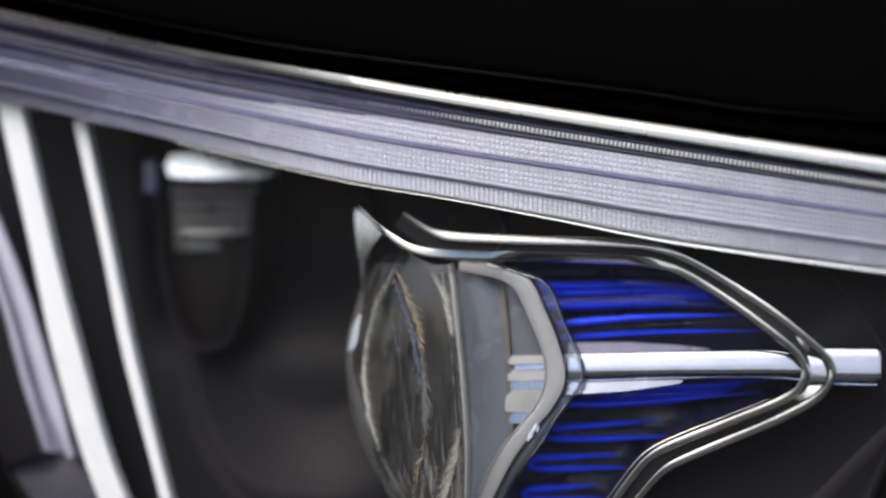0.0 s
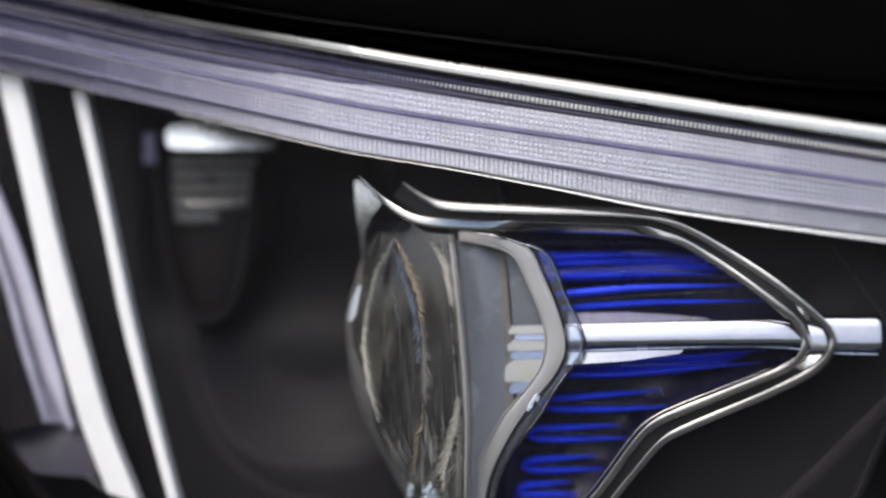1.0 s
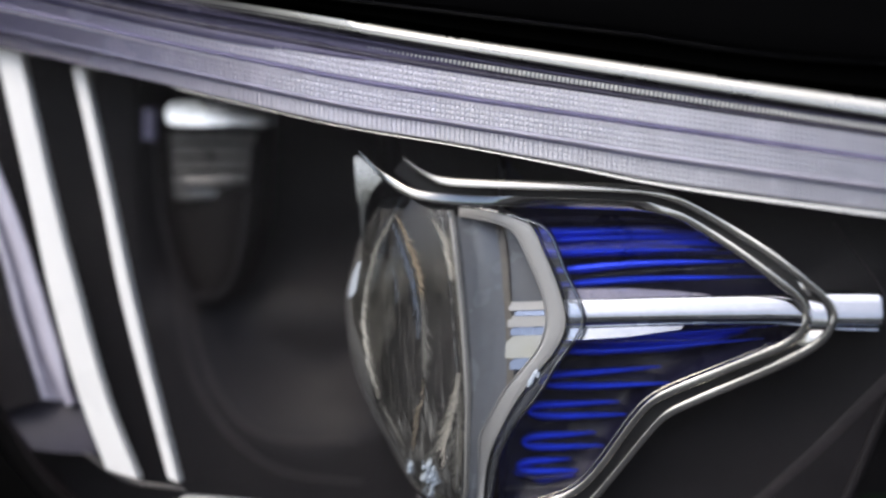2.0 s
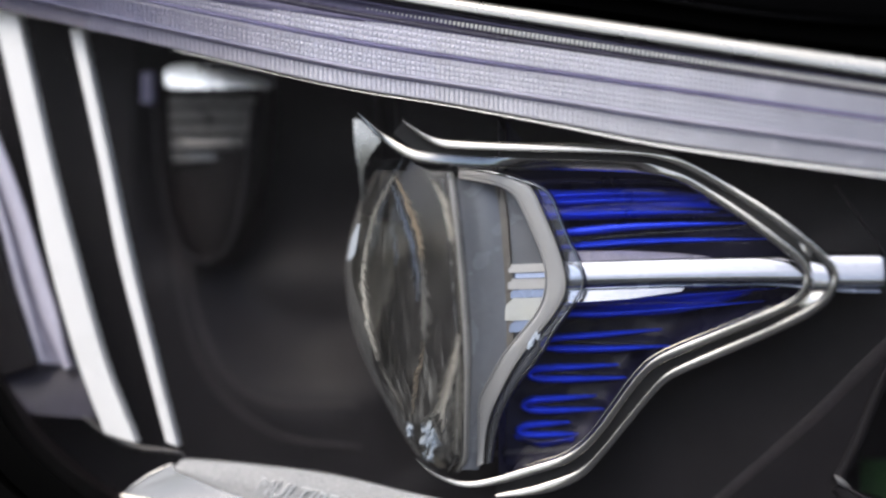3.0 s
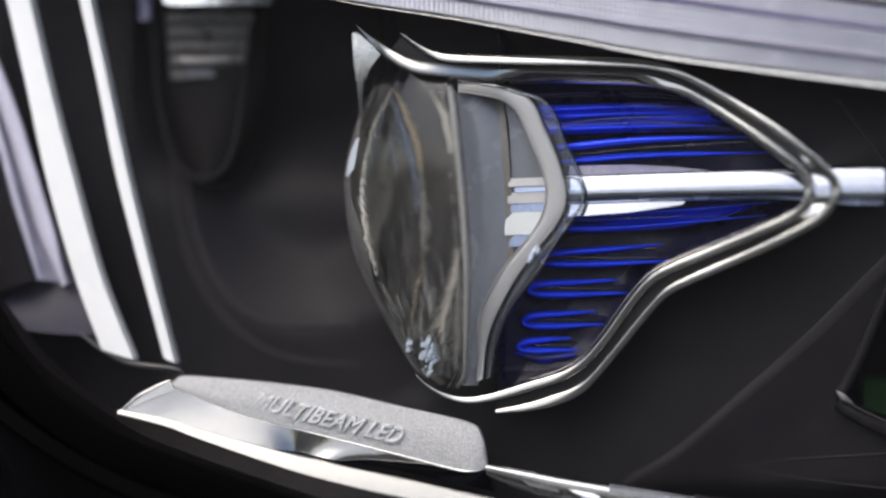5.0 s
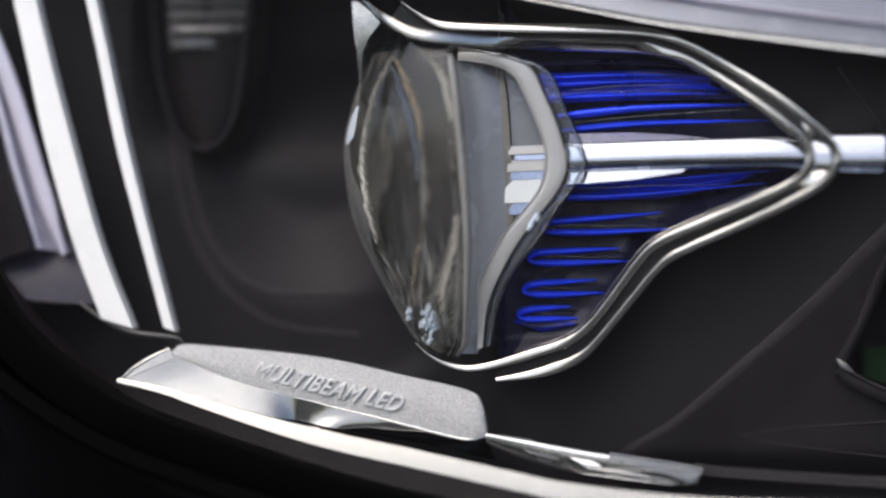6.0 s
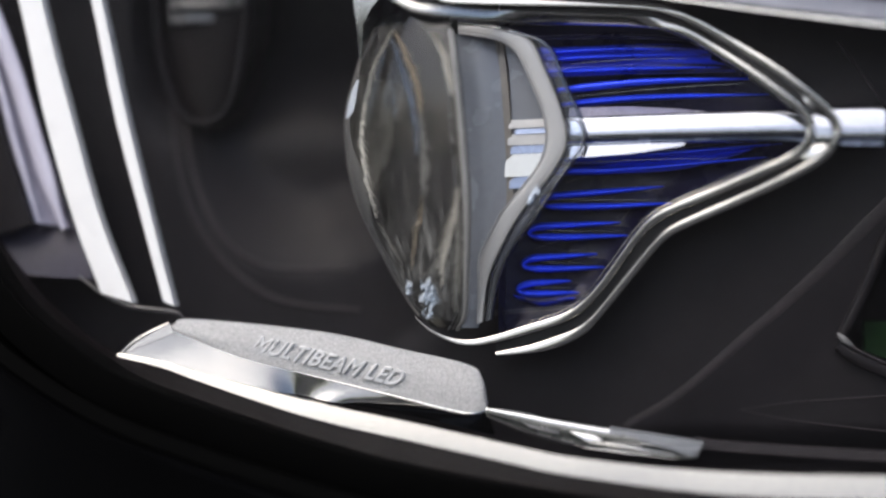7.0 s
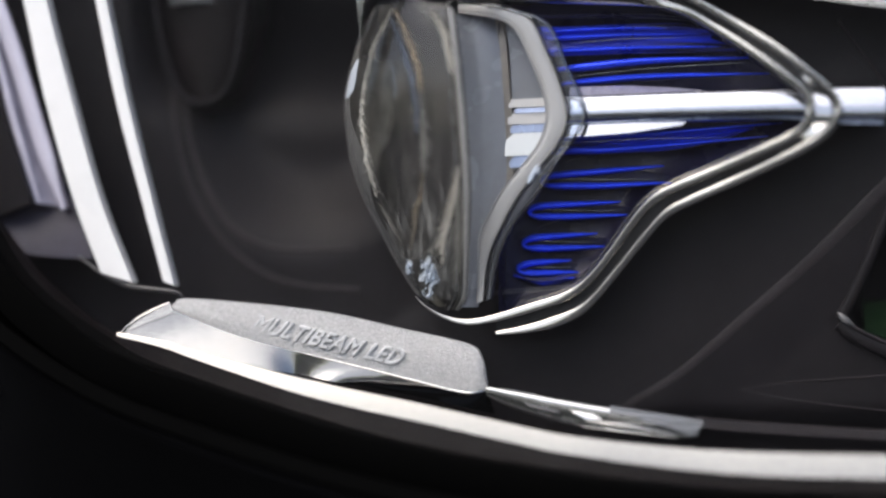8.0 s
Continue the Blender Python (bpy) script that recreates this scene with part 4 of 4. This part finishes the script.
# Bright threads put in for the highlights between the ribs.
for x0, z0, x1, z1 in ((27, -10.9, 52, -9.9), (26.5, -18.0, 66, -15.3), (27.5, -32.2, 61, -31.4)):
    part("web_line", sweep(spline([(x0, 4.9, z0), ((x0 + x1) / 2, 4.8, (z0 + z1) / 2 + 0.3), (x1, 6, z1)]), oval(0.1, 0.2, 6), lambda t: 0.4 + 0.6 * math.sin(math.pi * t)), FACET, reflector, "fine thread modelling the highlight along a rib")
top_line = evenly(spline([(22, 6.5, -31.0), (37.9, 6.3, -30.0), (50, 6.5, -29.2), (60, 7, -28.7), (66, 8, -28.7)]), 40)
low_line = evenly(spline([(20, 6.5, -34.8), (37.9, 6.3, -34.4), (50, 6.5, -33.6), (60, 7, -31.4), (66, 8, -29.3)]), 40)
part("blue_panel", thick(between(top_line, low_line, 6, lambda w: 0.5 * math.sin(3 * math.pi * w)), 1.0), STROKE, reflector, "streaked blue band under the tube")
blue_rib(22, -31.4, 40, -30.7, 72, -28.2, 0.75)
blue_rib(21, -33.8, 38, -33.6, 69, -31.0, 0.75)
blue_fin(20.5, -39.2, 47, 2.0, 2.2)
blue_fin(17.8, -45.8, 37.8, 0.9, 2.2)
blue_fin(16.6, -52.6, 32.8, 0.9, 2.2)
blue_fin(15.6, -58.1, 27.2, 0.6, 2.1)
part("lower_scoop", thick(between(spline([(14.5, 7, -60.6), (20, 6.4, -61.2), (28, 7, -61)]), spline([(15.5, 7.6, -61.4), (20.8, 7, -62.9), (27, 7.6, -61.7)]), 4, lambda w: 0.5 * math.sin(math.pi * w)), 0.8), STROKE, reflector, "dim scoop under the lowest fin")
for dz in (0.0, 0.55):
    part("web_line", sweep(spline([(10.5, 6.5, -64.2 - dz), (18.5, 6, -63.5 - dz), (27.5, 6.5, -62.8 - dz)]), oval(0.09, 0.2, 6)), BARREL, reflector, "fine grey line at the foot of the reflector")
part("dim_panel", thick([[(14, 4.6, -2.6), (30, 4.4, -2.6), (45, 4.6, -3.2)], [(15, 5.4, -4.8), (30, 5.2, -4.6), (47, 5.4, -4.9)]], 0.6), NAVY, reflector, "dark strip under the upper bead")
part("bowl_lip", sweep(spline([(16, 4.5, -5.4), (30, 4, -5.2), (44, 4.5, -5.4), (53, 5.5, -6.2)]), oval(0.45, 0.6, 8), lambda t: 0.5 + 0.5 * math.sin(math.pi * t)), NAVY, reflector, "dark lip over the streaked panel")
# The check mark is a scuff; the second thread paints a faint reflection.
for course in ([(37.0, 5.6, -43.6), (37.8, 5.5, -44.6), (40.0, 5.3, -41.8)], [(19.5, 5.6, -50.6), (24, 5.4, -49.0), (28, 5.6, -48.0)], [(26, 5.4, -36.6), (28, 5.2, -35.6), (31, 5.4, -35.2)]):
    part("hairline", sweep(spline(course), oval(0.07, 0.1, 6), lambda t: 0.3 + 0.7 * math.sin(math.pi * t)), RIMGREY, reflector, "fine scuff and reflection lines in the bowl")
# Lilac grey strip painting the pale reflection above the tube.
part("tube_reflection", thick([[(27, 3.4, -20.4), (40, 3.4, -20.2), (50, 3.8, -20.7), (57, 4.6, -21.5)], [(27, 1.6, -22.0), (40, 1.6, -21.8), (50, 2.4, -21.6), (58, 3.2, -21.8)], [(27, 0.4, -23.4), (40, 0.4, -23.0), (50, 1.2, -22.4), (59, 2.4, -22.0)]], 0.8), LILAC, reflector, "grey strip standing in for a reflection above the tube")

# ---- chrome tube ----
def tube_ring(x, zc, r):
    """Rounded-square section whose broad front leans a little upwards."""
    out = []
    for k in range(32):
        a = 2 * math.pi * k / 32
        c, s = math.cos(a), math.sin(a)
        f = r / (abs(c) ** 5.0 + abs(s) ** 5.0) ** (1 / 5.0)
        y, z = -f * s, f * c
        out.append((x, r - 0.6 + y * 0.96 + z * 0.28, zc + z * 0.96 - y * 0.28))
    return out


tube = part("tube", loft([tube_ring(*q) for q in ((24, -25.6, 2.8), (31, -25.5, 2.75), (50, -25.0, 2.85), (70, -24.7, 2.95), (77.2, -24.6, 3.05), (78.2, -25.0, 3.8), (84, -25.1, 4.0), (88, -25.1, 4.0), (92.6, -25.1, 4.0), (93.0, -25.1, 4.0), (93.4, -25.1, 3.5))], True, True), TUBE, headlight, "polished chrome tube")

part("channel_patch", thick([[(78.0, -1.6, -22.6), (80.9, -1.9, -23.4)], [(78.5, -2.2, -24.2), (81.7, -2.5, -24.9)], [(78.7, -2.6, -26.2), (82.0, -2.9, -26.6)], [(78.4, -2.5, -28.1), (81.6, -2.8, -28.1)]], 1.2), TUBE, tube, "bright stretch of the tube between the trim beads")
# Two small pieces added for glints mirrored in the channel.
part("channel_patch", thick([[(75.6, -1.5, -18.5), (77.2, -1.8, -18.9)], [(76.6, -2.0, -20.0), (78.3, -2.2, -20.6)], [(77.6, -1.7, -21.4), (78.7, -1.9, -21.9)]], 0.9), SATIN, tube, "small polished piece standing in for a glint in the trim channel")
part("channel_patch", thick([[(78.2, -2.2, -29.0), (81.0, -2.5, -28.9)], [(77.2, -2.5, -30.4), (79.4, -2.8, -30.6)], [(75.2, -2.2, -31.6), (76.6, -2.4, -32.2)]], 0.9), SATIN, tube, "small polished piece standing in for a glint in the trim channel")
part("tube_foot", thick([[(22, -0.2, -28.9), (30, -0.2, -28.8), (40, 0.0, -28.4), (52, 0.6, -28.0)], [(22, -0.9, -31.6), (30, -0.9, -31.2), (40, -0.6, -30.5), (51, 0.3, -28.9)]], 1.0), TUBE, tube, "polished foot under the tube")
part("tube_line", sweep(spline([(24, -0.1, -28.6), (31, -0.1, -28.4), (50, 0.2, -27.7), (70, 0.6, -27.4), (84, -0.2, -28.6), (92.6, -0.2, -28.8)]), oval(0.26, 0.3, 8)), STEEL, tube, "thin blue line along the tube")

# ---- name plate, bevel, lower stripe, wedge ----
P_TOP = spline([(-58.4, -3, -66.9), (-54, -3, -65.8), (-27, -2, -68.3), (-8, -2, -72.2), (5.5, -2, -75.2), (8.6, -2, -78), (9.8, -2, -83.5)], 10)
P_LOW = spline([(-58.6, -4, -68), (-44.6, -4, -73.4), (-28.5, -3, -77.7), (-11.3, -3, -81.7), (2.2, -3, -85), (7, -3, -85.6), (9.7, -2, -85)], 10)
plate = part("name_plate", thick(between(P_TOP, P_LOW, 6, lambda w: 0.5 * math.sin(math.pi * w)), 2.0), FROST, headlight, "frosted silver name plate with raised letters")
part("plate_edge", sweep(shifted(P_LOW[18:], 0.1, 0.35), oval(0.3, 0.3, 8), lambda t: 0.4 + 0.6 * math.sin(math.pi * t)), SATIN, plate, "thin bright edge of the plate")
S_TOP = evenly(spline([(-70, -5.5, -73.0), (-59, -6.5, -74.9), (-53, -7, -76.6), (-39.3, -7.6, -80.1), (-25.9, -8, -83.2), (-6.5, -8, -87.0), (15, -8, -91.5), (29, -8, -94.1), (56, -7, -96.6), (93, -6, -97.3), (120, -6, -97)], 10), 110)
S_LOW = []
for p in S_TOP:
    tall = 0.5 + 3.1 * ease(p.x, -85, -10) + 1.2 * ease(p.x, 20, 80)
    S_LOW.append(p + Vector((-0.1 * tall, -0.42 * tall, -tall)))
B_LOW = spline([(-70, -5, -73.4), (-50, -6.2, -77.8), (-36, -5.6, -80.9), (-30, -3.1, -82.0), (-24, -4.2, -83.2), (-18, -3.0, -84.1), (-12, -1, -85.3), (-4, 0.6, -87), (4, 1, -88.8), (11, 1.5, -90.4)], 10)
B_LOW = [B_LOW[round(k * (len(B_LOW) - 1) / (len(P_LOW) - 1))] for k in range(len(P_LOW))]
part("bevel", thick(between(shifted(P_LOW, 0, 0.2), B_LOW, 4), 3.0), BEVEL, headlight, "mirror chrome bevel under the name plate")
part("tip", thick([[(-69.2, -5.0, -73.2), (-66.2, -4.8, -70.4), (-62.4, -4.5, -68.2), (-58.9, -4.1, -66.5)], [(-69.2, -5.2, -73.5), (-65.6, -5.1, -71.8), (-61.6, -4.9, -70.2), (-57.8, -4.6, -68.8)]], 0.8), BEVEL, plate, "polished tip of the plate")
part("tip_ridge", sweep(spline([(-69.4, -5.4, -73.2), (-66.2, -5, -70.4), (-62.4, -4.6, -68.2), (-58.9, -4.2, -66.5)]), oval(0.3, 0.3, 8), lambda t: 0.4 + 0.6 * math.sin(math.pi * t)), SATIN, plate, "bright ridge at the tip of the plate")
part("lower_stripe", thick(between(S_TOP, S_LOW, 5, lambda w: 0.04 * math.sin(math.pi * w)), 3.0), STRIPE, headlight, "bright silver stripe along the lower edge")
W_TOP = evenly(spline([(9.4, -2, -83.9), (17.9, -2, -85.2), (27.6, -2, -86.8), (39.5, -2, -88.6), (47.8, -1.6, -89.8), (55.4, -1.2, -91.0)], 8), 40)
W_LOW = evenly(spline([(9.6, -2.6, -85.0), (17.9, -2.8, -86.5), (27.6, -3.0, -88.1), (39.5, -3.0, -90.0), (47.8, -2.6, -91.0), (55.4, -2.0, -91.7)], 8), 40)
W_FOOT = evenly(spline([(9.6, -2.6, -86.2), (16.8, -3, -89.0), (26.4, -3.2, -91.8), (38.3, -3.2, -93.4), (49.5, -3, -94.6), (54.2, -2.6, -94.4)], 8), 40)
# Bright and dim materials put the line's fading highlight into its colour.
part("lower_line", thick(between(W_TOP[:24], W_LOW[:24], 3, lambda w: 0.3 * math.sin(math.pi * w)), 2), SATIN, headlight, "thin bright line beside the name plate")
part("lower_line", thick(between(W_TOP[23:], W_LOW[23:], 3, lambda w: 0.3 * math.sin(math.pi * w)), 2), HOLDER, headlight, "dimmer end of the line beside the name plate")
part("outer_line", sweep(spline([(53.5, -0.6, -91.4), (61.8, 0, -92.3), (92.9, 1, -94), (115, 1, -94.4)], 8), [(1.2, -2), (1.1, 0.3), (-0.9, 0.5), (-1.2, -2)]), RIMRIDGE, headlight, "thin satin line towards the outer corner")
wedge = part("clear_wedge", thick(between(W_LOW, W_FOOT, 6, lambda w: 0.5 * math.sin(2 * math.pi * w) - 0.5 * w), 2.0), WEDGE, headlight, "grey green plastic wedge beside the name plate", smooth=False)
# Separate materials put each facet's bright or dull reflection into its colour.
for corners, mat in (([[(26.0, -3.1, -88.2), (30, -3.1, -88.6)], [(28.6, -3.6, -89.6), (33.6, -3.6, -90.4)], [(31.0, -3.9, -90.9), (34.4, -3.8, -90.9)]], SATIN),
                     ([[(41, -3.2, -90.2), (55, -2.4, -91.9)], [(43, -3.6, -91.2), (54.4, -2.8, -93.0)], [(46, -3.6, -92.0), (53.2, -3.0, -94.2)]], HOLDER),
                     ([[(17, -3.1, -87.0), (24, -3.1, -88.0)], [(19, -3.5, -88.4), (25.6, -3.5, -89.8)]], RIMGREY)):
    part("wedge_facet", thick(corners, 0.6), mat, wedge, "bright facet in the wedge" if mat is SATIN else "grey facet in the wedge", smooth=False)
for course, r in (([(31, -3.9, -91.2), (40, -3.9, -92.2), (49.5, -3.5, -93.9)], 0.3), ([(30, -3.8, -92.3), (38.3, -3.6, -93.3), (49.5, -3.3, -94.5)], 0.2), ([(33, -3.9, -91.0), (44, -3.7, -91.6), (50, -3.4, -92.6)], 0.16)):
    part("wedge_streak", sweep(spline(course), oval(r, 0.3, 8), lambda t: 0.3 + 0.7 * math.sin(math.pi * t)), SATIN, wedge, "pale streak along the wedge")
part("wedge_step", sweep(spline([(10.5, -3.2, -86.4), (17.4, -3.6, -88.9), (26.6, -3.8, -91.4), (31, -3.8, -92)]), oval(0.35, 0.4, 8), lambda t: 0.4 + 0.6 * math.sin(math.pi * t)), INNER, wedge, "dark step along the wedge")

# raised letters on the name plate
font = bpy.data.curves.new("letters", "FONT")
font.body, font.size, font.extrude, font.bevel_depth = "MULTIBEAM LED", 1.0, 0.12, 0.02
font.space_character = 1.05
probe = new("letters", font)
bpy.context.view_layer.update()
flat = bpy.data.meshes.new_from_object(probe.evaluated_get(bpy.context.evaluated_depsgraph_get()))
bpy.data.objects.remove(probe)
flat.name = "letters"
xs, ys = [v.co.x for v in flat.vertices], [v.co.y for v in flat.vertices]
wide, tall = max(xs) - min(xs), max(ys) - min(ys)
for v in flat.vertices:
    x, y, z = (v.co.x - min(xs)) / wide * 32.6 * MM, (v.co.y - min(ys)) / tall * 3.7 * MM, v.co.z * 2.6 * MM
    v.co = (x + 0.5 * y, -z, y)
flat.materials.append(LETTER)
letters = new("letters", flat)
letters.parent = headlight
letters.matrix_local = pose(-41.3 * MM, -3.3 * MM, -72.5 * MM, 0, 13.2, 0)
letters["label"] = "raised silver letters"

# ---- clear cover ----
C_TOP = [Vector((p.x, -14, p.z - 1)) for p in RIM]
C_LOW = spline([(-118, -16, -20), (-100, -16, -48), (-88, -17, -64), (-70, -18, -77), (-51, -18, -84.5), (-21, -18, -93.6), (2, -18, -98.8), (33, -18, -103.6), (60, -18, -106), (94, -17, -107), (118, -16, -107)], 11)[:len(RIM)]
C_LOW += [C_LOW[-1]] * (len(RIM) - len(C_LOW))
cover = part("clear_cover", thick(between(C_TOP, C_LOW, 16, lambda w: 3 * math.sin(math.pi * w)), 2.5), CLEAR, headlight, "clear curved plastic cover")
cover.visible_shadow = False
lip_top = evenly(spline([(-100, -6, -45), (-88, -6.5, -60), (-76, -6, -70.5)], 10) + [p + Vector((0, -0.15, -0.1)) for p in S_LOW], 90)
lip_low = evenly(spline([(-104, -10, -49), (-89, -14, -64), (-70, -14, -79), (-51, -14, -86.5), (-21, -14, -95.5), (2, -14, -100.6), (33, -14, -105.5), (60, -14, -108), (94, -14, -109), (120, -14, -109)], 10), 90)
part("lower_lip", thick(between(lip_top, lip_low, 3), 3.0), LIP, headlight, "brownish dark lip under the bright stripe")
part("lower_seal", sweep([p + Vector((0, 4, 0.2)) for p in C_LOW[:-1]], [(1.8, -8), (1.8, 6.5), (-1.5, 6.5), (-6, 4), (-7, -8)]), RUBBER, headlight, "dark seal along the lower edge")

# ---- car body round the lamp ----
edge = spline([(-420, 40, 100), (-240, 8, 82), (-104, -9, 60.5), (-58, -10, 51.2), (-31, -10, 46.2), (1, -10, 41.6), (39, -10, 36.4), (94, -9, 29.4), (240, -6, 24), (1000, -10, 60)], 10)
rows = [[p + Vector((0, y, z)) for p in edge] for y, z in ((18, -5), (2.5, -3.4), (0.4, -2.4), (-0.6, -0.6), (-1.4, 3), (-3.5, 14), (-6, 34), (-4, 48), (8, 64), (60, 84), (300, 130), (800, 160))]
gap = spline([(-240, 0, 77), (-104, -3, 57.5), (-58, -3, 48), (-31, -3, 43), (1, -3, 37.6), (39, -3, 31.6), (94, -3, 23.4), (240, 0, 10)], 10)
bonnet = thing("bonnet", LAMP, "glossy black car bonnet above the headlight", "car bonnet")
part("panel", thick(rows, 3.0), PAINT, bonnet, "glossy black painted panel")
part("rubber_seal", sweep(gap, [(5.5, -6), (5, 0.5), (-1.5, 0.5), (-2.5, -6)]), RUBBER, bonnet, "matte black rubber seal")
low = spline([(-420, 30, -20), (-240, 0, -30), (-130, -10, -40), (-104, -16, -62), (-88, -20, -74), (-70, -22, -84), (-51, -23, -91), (-21, -24, -100), (2, -24, -105), (33, -24, -109.5), (60, -24, -112), (94, -23, -113), (118, -22, -114)], 8)
rows = [[p + Vector((0, y, z)) for p in low] for y, z in ((14, -4), (3, -3.5), (1, -5), (2, -8), (8, -16), (22, -50), (34, -110), (20, -200), (40, -420), (70, -560), (90, -700))]
bumper = thing("bumper", LAMP, "glossy black front bumper below the headlight", "car bumper")
part("panel", thick(rows, 3.0), PAINT, bumper, "glossy black painted panel")
part("edge_seal", sweep([p + Vector((0, 3, -1.5)) for p in low], [(1.5, -8), (1.5, 0.5), (-1.5, 1.0), (-2, -8)]), RUBBER, bumper, "matte black edge seal")

near = spline([(-4, -12, 60), (-2, -24, 10), (0, -30, -50), (4, -26, -120), (10, -6, -330)], 6)
rows = [[Vector((122 + dx, dy, 0)) + p for p in near] for dx, dy in ((0, 30), (1, 2), (4, -1), (60, -6), (300, -10), (900, 0))]
wing = thing("wing", LAMP, "glossy black car wing beside the headlight", "car wing")
part("panel", thick(rows, 3.0), PAINT, wing, "glossy black painted panel")
part("rubber_seal", sweep([p + Vector((121, 6, 0)) for p in near], [(1.2, -6), (1.2, 1), (-1.2, 1), (-1.2, -6)]), RUBBER, wing, "matte black rubber seal")
